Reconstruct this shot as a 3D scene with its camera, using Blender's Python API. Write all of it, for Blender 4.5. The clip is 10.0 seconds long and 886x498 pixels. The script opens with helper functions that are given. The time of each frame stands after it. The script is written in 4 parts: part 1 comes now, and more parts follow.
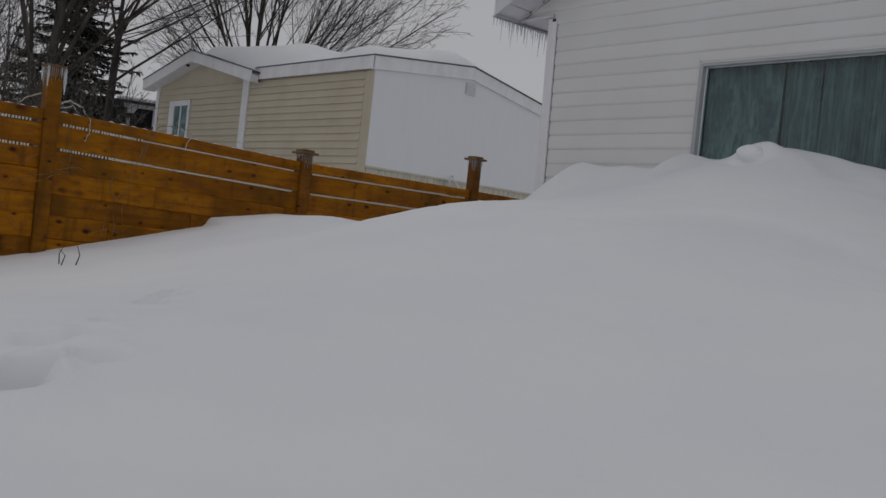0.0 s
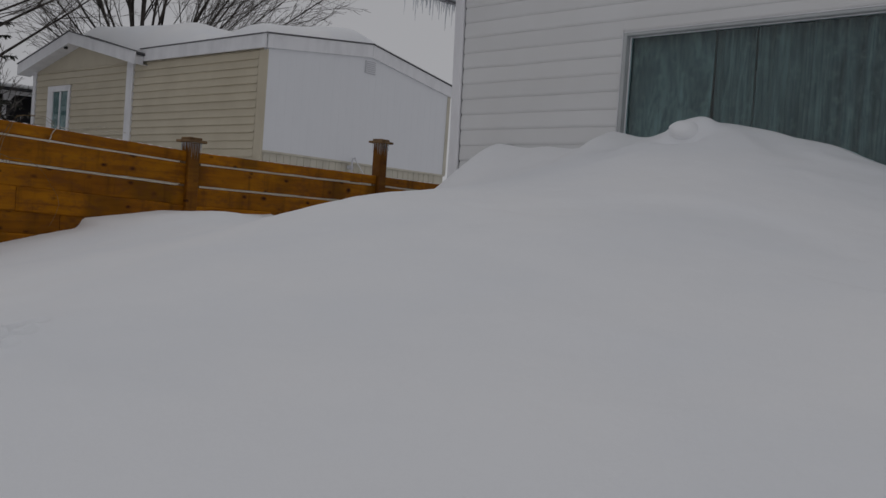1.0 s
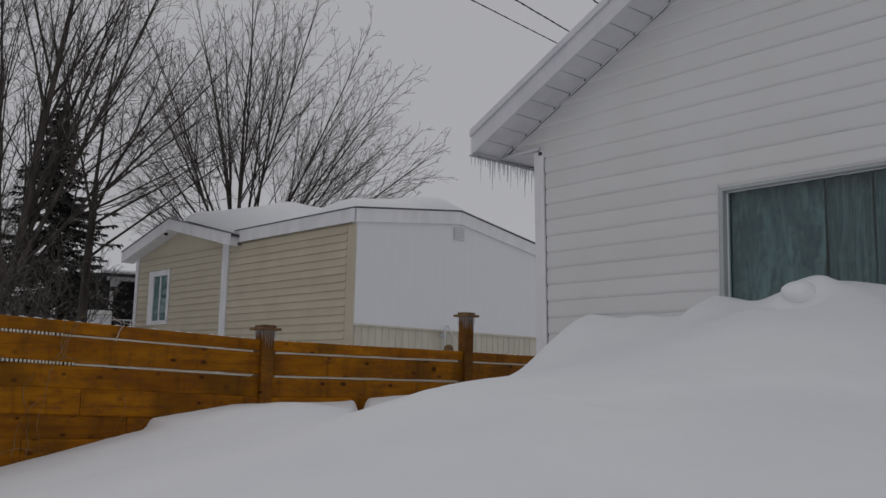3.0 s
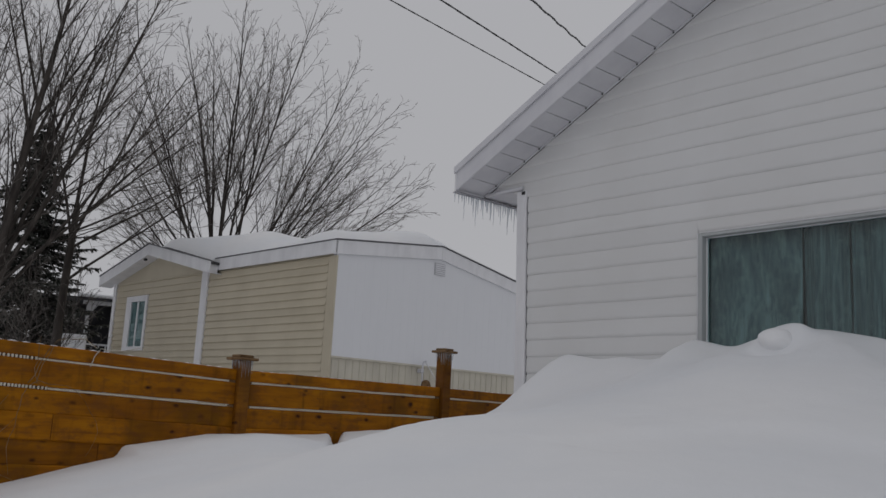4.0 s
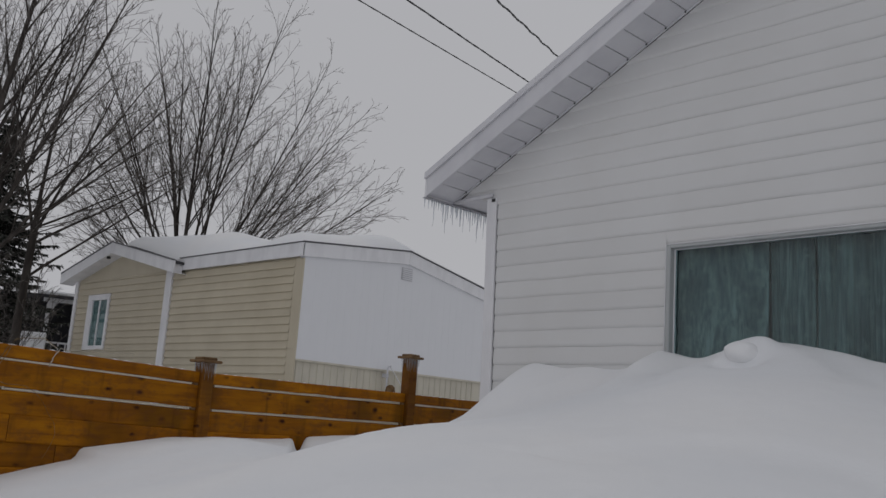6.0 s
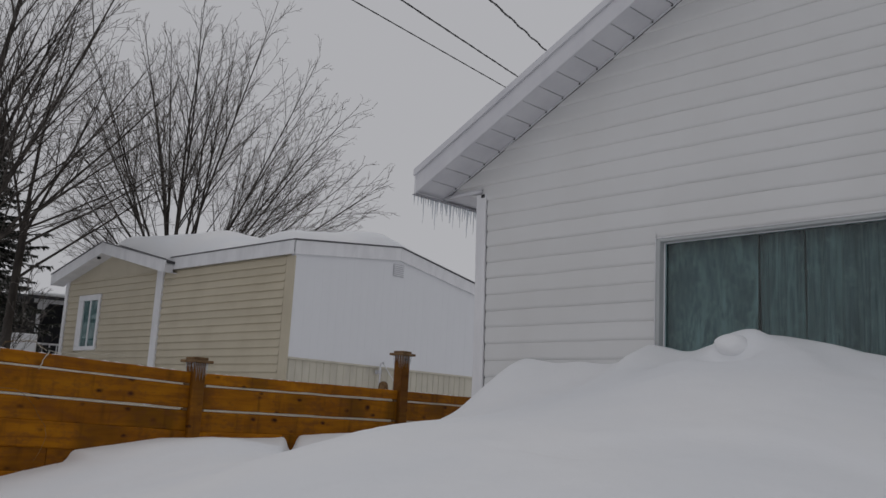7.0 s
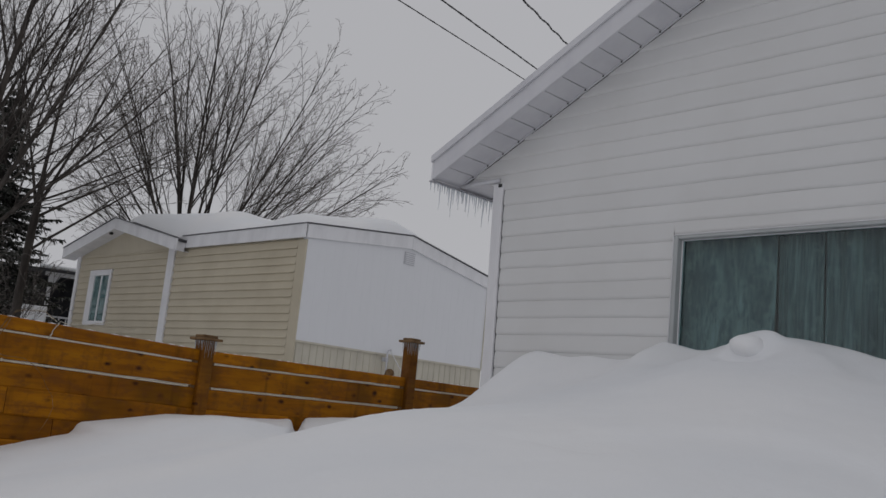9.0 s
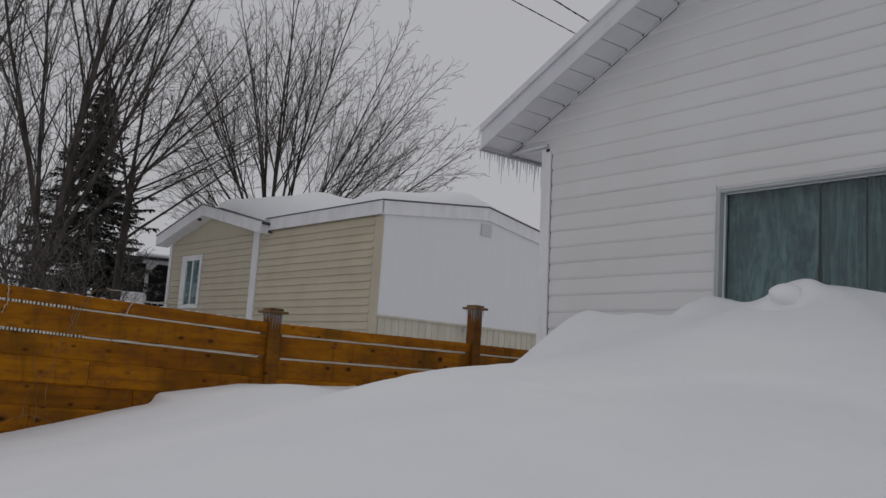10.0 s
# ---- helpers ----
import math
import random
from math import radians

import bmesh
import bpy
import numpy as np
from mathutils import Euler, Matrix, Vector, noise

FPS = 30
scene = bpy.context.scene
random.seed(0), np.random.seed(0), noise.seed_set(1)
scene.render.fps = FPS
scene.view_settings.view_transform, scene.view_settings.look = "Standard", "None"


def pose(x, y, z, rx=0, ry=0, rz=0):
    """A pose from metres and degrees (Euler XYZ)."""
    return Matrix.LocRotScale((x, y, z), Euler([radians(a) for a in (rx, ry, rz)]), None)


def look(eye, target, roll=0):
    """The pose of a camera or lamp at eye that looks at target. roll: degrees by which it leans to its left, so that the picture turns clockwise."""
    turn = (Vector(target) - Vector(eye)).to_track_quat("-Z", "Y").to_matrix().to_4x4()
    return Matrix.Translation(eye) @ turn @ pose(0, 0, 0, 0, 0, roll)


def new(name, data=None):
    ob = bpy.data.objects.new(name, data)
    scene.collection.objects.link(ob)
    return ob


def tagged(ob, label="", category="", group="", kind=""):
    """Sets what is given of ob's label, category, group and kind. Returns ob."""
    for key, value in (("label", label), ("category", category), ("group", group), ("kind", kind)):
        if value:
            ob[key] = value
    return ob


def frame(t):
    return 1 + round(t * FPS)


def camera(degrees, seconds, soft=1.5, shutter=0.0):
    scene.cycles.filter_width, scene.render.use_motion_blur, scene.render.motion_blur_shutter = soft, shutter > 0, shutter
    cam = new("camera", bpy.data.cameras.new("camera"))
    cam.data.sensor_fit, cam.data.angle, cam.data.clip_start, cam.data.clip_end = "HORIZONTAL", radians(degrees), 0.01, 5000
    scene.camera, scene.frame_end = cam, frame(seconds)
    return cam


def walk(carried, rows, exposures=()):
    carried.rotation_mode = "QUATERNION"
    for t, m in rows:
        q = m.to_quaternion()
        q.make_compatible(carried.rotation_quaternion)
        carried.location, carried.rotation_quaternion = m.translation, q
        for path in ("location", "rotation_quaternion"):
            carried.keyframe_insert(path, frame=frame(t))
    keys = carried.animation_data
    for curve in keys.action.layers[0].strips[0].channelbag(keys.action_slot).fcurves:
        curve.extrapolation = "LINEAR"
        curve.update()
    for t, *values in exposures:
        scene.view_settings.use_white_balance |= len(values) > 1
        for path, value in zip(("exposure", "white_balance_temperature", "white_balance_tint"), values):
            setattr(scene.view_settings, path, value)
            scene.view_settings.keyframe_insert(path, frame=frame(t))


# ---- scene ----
cam = camera(50.93, 10.0, soft=1.5)
PATH = [  # seconds, x, y, z, rx, ry, rz
    (0, 5.396, -5.586, 1.275, 89.501, -6.163, 49.110),
    (0.5, 5.236, -5.407, 1.302, 86.495, -5.255, 46.040),
    (1, 4.883, -5.187, 1.363, 88.755, -4.078, 43.158),
    (1.5, 4.667, -4.980, 1.461, 97.840, -1.914, 46.668),
    (2, 4.644, -4.749, 1.492, 97.688, -0.152, 49.026),
    (2.5, 4.610, -4.751, 1.518, 98.299, -3.193, 49.390),
    (3, 4.589, -4.764, 1.526, 98.253, -1.319, 49.435),
    (3.2, 4.601, -4.771, 1.523, 99.866, -1.683, 48.190),
    (4.3, 4.595, -4.778, 1.539, 100.435, -3.158, 48.021),
    (4.5, 4.578, -4.774, 1.550, 100.479, -2.968, 47.848),
    (5, 4.582, -4.766, 1.550, 100.569, -3.756, 47.612),
    (5.5, 4.573, -4.741, 1.552, 100.522, -3.799, 46.504),
    (5.7, 4.563, -4.755, 1.541, 100.907, -4.221, 45.841),
    (6.8, 4.590, -4.775, 1.545, 100.599, -3.051, 45.504),
    (7, 4.574, -4.757, 1.552, 100.619, -3.081, 45.367),
    (7.5, 4.554, -4.768, 1.551, 100.529, -5.076, 45.042),
    (8, 4.533, -4.768, 1.555, 100.355, -5.886, 44.534),
    (8.5, 4.492, -4.772, 1.544, 100.269, -5.289, 45.844),
    (9, 4.519, -4.741, 1.537, 100.046, -5.623, 45.558),
    (9.5, 4.658, -4.653, 1.525, 98.764, -4.094, 44.868),
    (10, 4.826, -4.651, 1.482, 97.967, -3.851, 51.442),
]
walk(cam, [(t, pose(*p)) for t, *p in PATH], exposures=[(0, -0.19), (0.5, -0.28), (1, -0.31), (1.5, -0.30), (2, -0.2), (2.5, -0.14), (3, -0.13), (4.5, -0.06), (7, -0.03), (10, 0.0)])

# ---- light: an even overcast sky ----
world = bpy.data.worlds.new("overcast")
scene.world = world
world.use_nodes = True
wt = world.node_tree
wt.nodes.clear()
w_out = wt.nodes.new("ShaderNodeOutputWorld")
w_bg = wt.nodes.new("ShaderNodeBackground")
w_sky = wt.nodes.new("ShaderNodeTexSky")
w_sky.sky_type = "NISHITA"
w_sky.sun_disc = False
w_sky.sun_elevation = radians(38)
w_sky.sun_rotation = radians(150)
w_bw = wt.nodes.new("ShaderNodeRGBToBW")
w_scale = wt.nodes.new("ShaderNodeMath")
w_scale.operation = "MULTIPLY"
w_scale.inputs[1].default_value = 0.07
w_cloud = wt.nodes.new("ShaderNodeMix")
w_cloud.data_type = "RGBA"
w_cloud.inputs[0].default_value = 0.86
w_cloud.inputs[7].default_value = (0.452, 0.454, 0.478, 1)
wt.links.new(w_sky.outputs[0], w_bw.inputs[0])
wt.links.new(w_bw.outputs[0], w_scale.inputs[0])
wt.links.new(w_scale.outputs[0], w_cloud.inputs[6])
# an overcast dome is a little brighter overhead than at the horizon
w_dir = wt.nodes.new("ShaderNodeTexCoord")
w_sep = wt.nodes.new("ShaderNodeSeparateXYZ")
w_rise = wt.nodes.new("ShaderNodeMapRange")
w_rise.inputs["To Min"].default_value = 0.955
w_rise.inputs["To Max"].default_value = 1.13
w_tone = wt.nodes.new("ShaderNodeVectorMath")
w_tone.operation = "SCALE"
wt.links.new(w_dir.outputs["Generated"], w_sep.inputs[0])
wt.links.new(w_sep.outputs[2], w_rise.inputs[0])
wt.links.new(w_cloud.outputs[2], w_tone.inputs[0])
wt.links.new(w_rise.outputs[0], w_tone.inputs["Scale"])
wt.links.new(w_tone.outputs[0], w_bg.inputs[0])
w_bg.inputs[1].default_value = 1.0
wt.links.new(w_bg.outputs[0], w_out.inputs[0])
sun = new("sun", bpy.data.lights.new("sun", "SUN"))
sun.data.energy = 0.10
sun.data.angle = radians(50)
sun.data.color = (1.0, 0.98, 0.95)
sun.matrix_world = look((-5, 3, 16), (0, 0, 0))


# ---- materials ----
class Nodes:
    """A node material with a few short-hands."""

    def __init__(self, name, rough=0.6, metal=0.0, spec=0.5):
        self.m = bpy.data.materials.new(name)
        self.m.use_nodes = True
        self.t = self.m.node_tree
        self.b = self.t.nodes["Principled BSDF"]
        self.b.inputs["Roughness"].default_value = rough
        self.b.inputs["Metallic"].default_value = metal
        self.b.inputs["Specular IOR Level"].default_value = spec
        self.co = self.add("ShaderNodeTexCoord").outputs["Object"]

    def add(self, kind, **put):
        n = self.t.nodes.new(kind)
        for k, v in put.items():
            n.inputs[k].default_value = v
        return n

    def link(self, a, b):
        self.t.links.new(a, b)

    def scaled(self, sx, sy, sz, source=None):
        n = self.add("ShaderNodeMapping")
        n.inputs["Scale"].default_value = (sx, sy, sz)
        self.link(source or self.co, n.inputs["Vector"])
        return n.outputs[0]

    def noise(self, scale, detail=4, vec=None, rough=0.55, distort=0.0):
        n = self.add("ShaderNodeTexNoise", Scale=scale, Detail=detail, Roughness=rough, Distortion=distort)
        self.link(vec or self.co, n.inputs["Vector"])
        return n.outputs[0]

    def ramp(self, fac, stops):
        n = self.add("ShaderNodeValToRGB")
        el = n.color_ramp.elements
        while len(el) < len(stops):
            el.new(0.5)
        for e, (p, c) in zip(el, stops):
            e.position = p
            e.color = (*c, 1) if len(c) == 3 else c
        self.link(fac, n.inputs[0])
        return n.outputs[0]

    def mix(self, fac, a, b, how="MIX"):
        n = self.add("ShaderNodeMix")
        n.data_type, n.blend_type = "RGBA", how
        for v, i in ((fac, 0), (a, 6), (b, 7)):
            if isinstance(v, (int, float)):
                n.inputs[i].default_value = v
            elif isinstance(v, tuple):
                n.inputs[i].default_value = (*v, 1)
            else:
                self.link(v, n.inputs[i])
        return n.outputs[2]

    def math(self, op, a, b=0.0):
        n = self.add("ShaderNodeMath")
        n.operation = op
        for v, i in ((a, 0), (b, 1)):
            if isinstance(v, (int, float)):
                n.inputs[i].default_value = v
            else:
                self.link(v, n.inputs[i])
        return n.outputs[0]

    def color(self, c):
        if isinstance(c, tuple):
            self.b.inputs["Base Color"].default_value = (*c, 1)
        else:
            self.link(c, self.b.inputs["Base Color"])
        return self

    def bump(self, height, strength=0.3, distance=0.01):
        n = self.add("ShaderNodeBump", Strength=strength, Distance=distance)
        self.link(height, n.inputs["Height"])
        self.link(n.outputs[0], self.b.inputs["Normal"])
        return self

    def random(self):
        return self.add("ShaderNodeObjectInfo").outputs["Random"]


def snow_material():
    n = Nodes("snow", rough=0.85, spec=0.15)
    big = n.noise(0.7, 3)
    n.color(n.mix(n.ramp(big, [(0.35, (0, 0, 0)), (0.7, (1, 1, 1))]), (0.80, 0.815, 0.84), (0.86, 0.86, 0.865)))
    fine = n.noise(120, 3)
    mid = n.noise(9, 4)
    n.bump(n.math("ADD", n.math("MULTIPLY", fine, 0.25), mid), 0.32, 0.014)
    n.b.inputs["Subsurface Weight"].default_value = 0.0
    return n.m


def vinyl_material(name, tint, dirt, rough=0.42):
    """Embossed vinyl siding: faint wood grain, soft waves, streaky dirt."""
    n = Nodes(name, rough=rough, spec=0.4)
    streak = n.noise(1.3, 5, n.scaled(1.0, 1.0, 0.8))
    blot = n.noise(3.0, 5)
    c = n.mix(n.ramp(streak, [(0.4, (0, 0, 0)), (0.75, (1, 1, 1))]), tint, dirt)
    c = n.mix(n.math("MULTIPLY", n.ramp(blot, [(0.5, (0, 0, 0)), (0.8, (1, 1, 1))]), 0.35), c, dirt)
    v = n.math("ADD", n.math("MULTIPLY", n.random(), 0.05), 0.97)
    hsv = n.add("ShaderNodeHueSaturation")
    n.link(c, hsv.inputs["Color"])
    n.link(v, hsv.inputs["Value"])
    n.color(hsv.outputs[0])
    grain = n.noise(40, 3, n.scaled(0.15, 0.15, 1.6))
    wave = n.noise(1.6, 2)
    n.bump(n.math("ADD", n.math("MULTIPLY", grain, 0.08), wave), 0.25, 0.02)
    return n.m


def paint_material(name, tint, dirt, rough=0.45):
    n = Nodes(name, rough=rough, spec=0.4)
    s = n.noise(4, 5, n.scaled(1, 1, 0.4))
    n.color(n.mix(n.ramp(s, [(0.42, (0, 0, 0)), (0.78, (1, 1, 1))]), tint, dirt))
    n.bump(n.noise(60, 3), 0.08, 0.004)
    return n.m


def fence_material(name="stained_wood", light=1.0):
    """Orange stained softwood with grain along the board, knots and wet blotches."""
    n = Nodes(name, rough=0.65, spec=0.18)
    shift = n.add("ShaderNodeVectorMath")
    shift.operation = "ADD"
    off = n.add("ShaderNodeCombineXYZ")
    r = n.random()
    for i, k in enumerate((31.0, 17.0, 47.0)):
        n.link(n.math("MULTIPLY", r, k), off.inputs[i])
    n.link(n.co, shift.inputs[0])
    n.link(off.outputs[0], shift.inputs[1])
    v = shift.outputs[0]
    grain = n.noise(26, 5, n.scaled(1, 0.09, 1, v), distort=0.6)
    blot = n.noise(2.4, 4, n.scaled(1, 0.6, 1.4, v))
    wet = n.noise(1.1, 3, n.scaled(1, 1.3, 0.5, v))
    c = n.ramp(grain, [(0.3, (0.27, 0.098, 0.008)), (0.55, (0.42, 0.165, 0.013)), (0.8, (0.50, 0.215, 0.022))])
    c = n.mix(n.math("MULTIPLY", n.ramp(blot, [(0.42, (0, 0, 0)), (0.66, (1, 1, 1))]), 0.58), c, (0.19, 0.062, 0.008))
    c = n.mix(n.math("MULTIPLY", n.ramp(wet, [(0.54, (0, 0, 0)), (0.64, (1, 1, 1))]), 0.6), c, (0.10, 0.052, 0.014))
    run = n.noise(3.0, 4, n.scaled(1, 2.6, 0.35, v), rough=0.6)
    c = n.mix(n.math("MULTIPLY", n.ramp(run, [(0.56, (0, 0, 0)), (0.68, (1, 1, 1))]), 0.55), c, (0.085, 0.040, 0.012))
    vor = n.add("ShaderNodeTexVoronoi", Scale=5.2, Randomness=1.0)
    vor.voronoi_dimensions = "2D"
    sep = n.add("ShaderNodeSeparateXYZ")
    n.link(v, sep.inputs[0])
    flat = n.add("ShaderNodeCombineXYZ")
    n.link(n.math("MULTIPLY", sep.outputs[1], 0.85), flat.inputs[0])
    n.link(n.math("MULTIPLY", sep.outputs[2], 1.5), flat.inputs[1])
    n.link(flat.outputs[0], vor.inputs["Vector"])
    ragged = n.math("ADD", vor.outputs["Distance"], n.math("MULTIPLY", n.math("SUBTRACT", n.noise(22, 3, v), 0.5), 0.16))
    ragged = n.math("MULTIPLY", ragged, n.math("ADD", n.math("MULTIPLY", n.noise(2.3, 2, v), 3.2), -0.55))
    knot = n.ramp(ragged, [(0.04, (1, 1, 1)), (0.085, (0.55, 0.55, 0.55)), (0.15, (0, 0, 0))])
    c = n.mix(n.math("MULTIPLY", knot, n.ramp(n.noise(3.1, 2, v), [(0.40, (0, 0, 0)), (0.56, (1, 1, 1))])), c, (0.036, 0.010, 0.004))
    hsv = n.add("ShaderNodeHueSaturation")
    n.link(c, hsv.inputs["Color"])
    n.link(n.math("ADD", n.math("MULTIPLY", r, 0.40 * light), 0.68 * light), hsv.inputs["Value"])
    hsv.inputs["Saturation"].default_value = 0.9 + 0.2 * light
    mott = n.noise(17, 5, n.scaled(1, 0.5, 1, v), rough=0.7)
    n.color(n.mix(n.math("MULTIPLY", n.ramp(mott, [(0.49, (0, 0, 0)), (0.63, (1, 1, 1))]), 0.5), hsv.outputs[0], (0.13, 0.046, 0.012)))
    n.bump(n.math("ADD", grain, mott), 0.4, 0.005)
    return n.m


def bark_material(name, dark, light, scale=6.0):
    n = Nodes(name, rough=0.9, spec=0.15)
    a = n.noise(scale, 5, n.scaled(1, 1, 0.25))
    n.color(n.ramp(a, [(0.35, dark), (0.7, light)]))
    n.bump(a, 0.5, 0.03)
    return n.m


def needle_material():
    n = Nodes("spruce_needles", rough=0.8, spec=0.2)
    g = n.add("ShaderNodeNewGeometry").outputs["Random Per Island"]
    n.color(n.ramp(g, [(0.0, (0.022, 0.026, 0.020)), (0.5, (0.055, 0.060, 0.050)), (0.78, (0.115, 0.113, 0.102)), (1.0, (0.34, 0.33, 0.32))]))
    return n.m


def glass_material(name="window_glass", tint=(0.82, 0.92, 0.925), rough=0.02):
    """Clear pane: mostly see-through with a mirror-like sheen."""
    m = bpy.data.materials.new(name)
    m.use_nodes = True
    t = m.node_tree
    t.nodes.clear()
    out = t.nodes.new("ShaderNodeOutputMaterial")
    clear = t.nodes.new("ShaderNodeBsdfTransparent")
    clear.inputs[0].default_value = (*tint, 1)
    gloss = t.nodes.new("ShaderNodeBsdfGlossy")
    gloss.inputs["Roughness"].default_value = rough
    face = t.nodes.new("ShaderNodeLayerWeight")
    face.inputs[0].default_value = 0.5
    rise = t.nodes.new("ShaderNodeMath")
    rise.operation = "POWER"
    rise.inputs[1].default_value = 4.0
    fres = t.nodes.new("ShaderNodeMath")
    fres.operation = "MULTIPLY_ADD"
    fres.inputs[1].default_value = 0.55
    fres.inputs[2].default_value = 0.045
    t.links.new(face.outputs["Facing"], rise.inputs[0])
    t.links.new(rise.outputs[0], fres.inputs[0])
    mix = t.nodes.new("ShaderNodeMixShader")
    t.links.new(fres.outputs[0], mix.inputs[0])
    t.links.new(clear.outputs[0], mix.inputs[1])
    t.links.new(gloss.outputs[0], mix.inputs[2])
    t.links.new(mix.outputs[0], out.inputs[0])
    return m


def ice_material():
    n = Nodes("ice", rough=0.12, spec=0.5)
    n.color((0.82, 0.86, 0.9))
    n.b.inputs["Transmission Weight"].default_value = 0.7
    n.b.inputs["IOR"].default_value = 1.31
    return n.m


def curtain_material(name="teal_sheer_curtain", gather=1.0):
    """Sheer cloth; gather draws its painted fold shade out into upright streaks."""
    n = Nodes(name, rough=0.95, spec=0.05)
    a = n.noise(2.2, 5, n.scaled(3.5 * gather, 1, 0.8 / gather), rough=0.6, distort=0.3)
    b = n.noise(15, 6, n.scaled(2.6 * gather, 1, 0.55 / (gather * gather)), rough=0.78)
    blot = n.noise(15, 6, n.scaled(1.0, 1, 0.9), rough=0.75)
    c = n.ramp(a, [(0.32, (0.075, 0.092, 0.098)), (0.5, (0.155, 0.182, 0.184)), (0.68, (0.28, 0.32, 0.318))])
    c = n.mix(n.math("MULTIPLY", n.ramp(b, [(0.46, (0, 0, 0)), (0.60, (1, 1, 1))]), 0.72), c, (0.055, 0.070, 0.076))
    c = n.mix(n.math("MULTIPLY", n.ramp(blot, [(0.5, (0, 0, 0)), (0.66, (1, 1, 1))]), 0.45), c, (0.27, 0.315, 0.305))
    n.color(c)
    n.bump(n.noise(220, 2), 0.1, 0.002)
    return n.m


SNOW = snow_material()
WHITE_VINYL = vinyl_material("white_vinyl", (0.69, 0.692, 0.693), (0.645, 0.643, 0.637))
WHITE_TRIM = paint_material("white_trim", (0.78, 0.78, 0.80), (0.66, 0.66, 0.68))
SOFFIT = paint_material("soffit_metal", (0.66, 0.66, 0.69), (0.56, 0.56, 0.60), 0.38)
DARK_EDGE = paint_material("dark_metal_edge", (0.10, 0.10, 0.11), (0.16, 0.16, 0.17))
GREY_TRIM = paint_material("grey_drip_edge", (0.38, 0.38, 0.41), (0.27, 0.27, 0.30))
RIB_GREY = paint_material("soffit_rib", (0.55, 0.55, 0.58), (0.46, 0.46, 0.49), 0.5)
# frame grey, with the shade of its recess held in the tone
FRAME = paint_material("window_frame", (0.43, 0.45, 0.455), (0.36, 0.375, 0.38), 0.5)
# near-black: lamp, far window, and painted shade in the trim's openings
DARK = paint_material("near_black", (0.03, 0.03, 0.032), (0.05, 0.05, 0.05), 0.8)
TAN_VINYL = vinyl_material("tan_vinyl", (0.545, 0.487, 0.372), (0.475, 0.42, 0.315))
CREAM_SKIRT = paint_material("cream_skirting", (0.58, 0.545, 0.455), (0.47, 0.44, 0.37))
WHITE_METAL = paint_material("white_sheet_metal", (0.755, 0.765, 0.79), (0.74, 0.75, 0.775), 0.5)
SHINGLE = paint_material("dark_shingle", (0.05, 0.05, 0.055), (0.09, 0.09, 0.09), 0.9)
WOOD = fence_material()
POST_WOOD = fence_material("weathered_post_wood", 0.58)
TALL_POST_WOOD = fence_material("stained_post_wood", 0.84)
CAP_WOOD = bark_material("weathered_cap", (0.10, 0.055, 0.026), (0.25, 0.16, 0.085), 14)
BARK = bark_material("grey_bark", (0.036, 0.031, 0.028), (0.090, 0.079, 0.071))
PALE_BARK = bark_material("pale_grey_bark", (0.070, 0.062, 0.056), (0.17, 0.152, 0.138))
TWIG = bark_material("frosted_twig_bark", (0.085, 0.076, 0.070), (0.21, 0.192, 0.176), 3)
NEEDLE = needle_material()
GLASS = glass_material()
ICE = ice_material()
CREAM_ICE = paint_material("cloudy_ice", (0.70, 0.66, 0.56), (0.50, 0.45, 0.35), 0.35)
ICY_STEM = paint_material("ice_cased_stem", (0.50, 0.47, 0.40), (0.30, 0.25, 0.17), 0.3)
CURTAIN = curtain_material()
# same cloth, with stronger fold shade painted into its colour
FOLD_SHADED = curtain_material("teal_fold_shaded_curtain", 1.9)
BLIND = paint_material("teal_blind", (0.15, 0.19, 0.19), (0.30, 0.34, 0.34), 0.8)
DARK_WALL = paint_material("dark_house_wall", (0.022, 0.022, 0.026), (0.04, 0.04, 0.045), 0.8)
CABLE = paint_material("black_cable", (0.012, 0.012, 0.013), (0.02, 0.02, 0.02), 0.6)
VINE = bark_material("dry_vine", (0.13, 0.085, 0.04), (0.30, 0.22, 0.13), 20)
INSIDE = paint_material("room_wall", (0.45, 0.44, 0.42), (0.38, 0.37, 0.36), 0.8)


# ---- building helpers ----
def mesh_of(name, verts, faces, material, smooth=False):
    me = bpy.data.meshes.new(name)
    me.from_pydata([tuple(v) for v in verts], [], faces)
    me.materials.append(material)
    if smooth:
        me.polygons.foreach_set("use_smooth", [True] * len(me.polygons))
    me.update()
    return me


def tidy(bm, bevel=0.0):
    if bevel:
        bmesh.ops.bevel(bm, geom=bm.edges[:], offset=bevel, segments=1, affect="EDGES", profile=0.6)
    bmesh.ops.recalc_face_normals(bm, faces=bm.faces[:])
    return bm


def part(name, bm, material, parent, label="", smooth=False):
    me = bpy.data.meshes.new(name)
    bm.to_mesh(me)
    bm.free()
    me.materials.append(material)
    if smooth:
        me.polygons.foreach_set("use_smooth", [True] * len(me.polygons))
    ob = new(name, me)
    ob.parent = parent
    return tagged(ob, label)


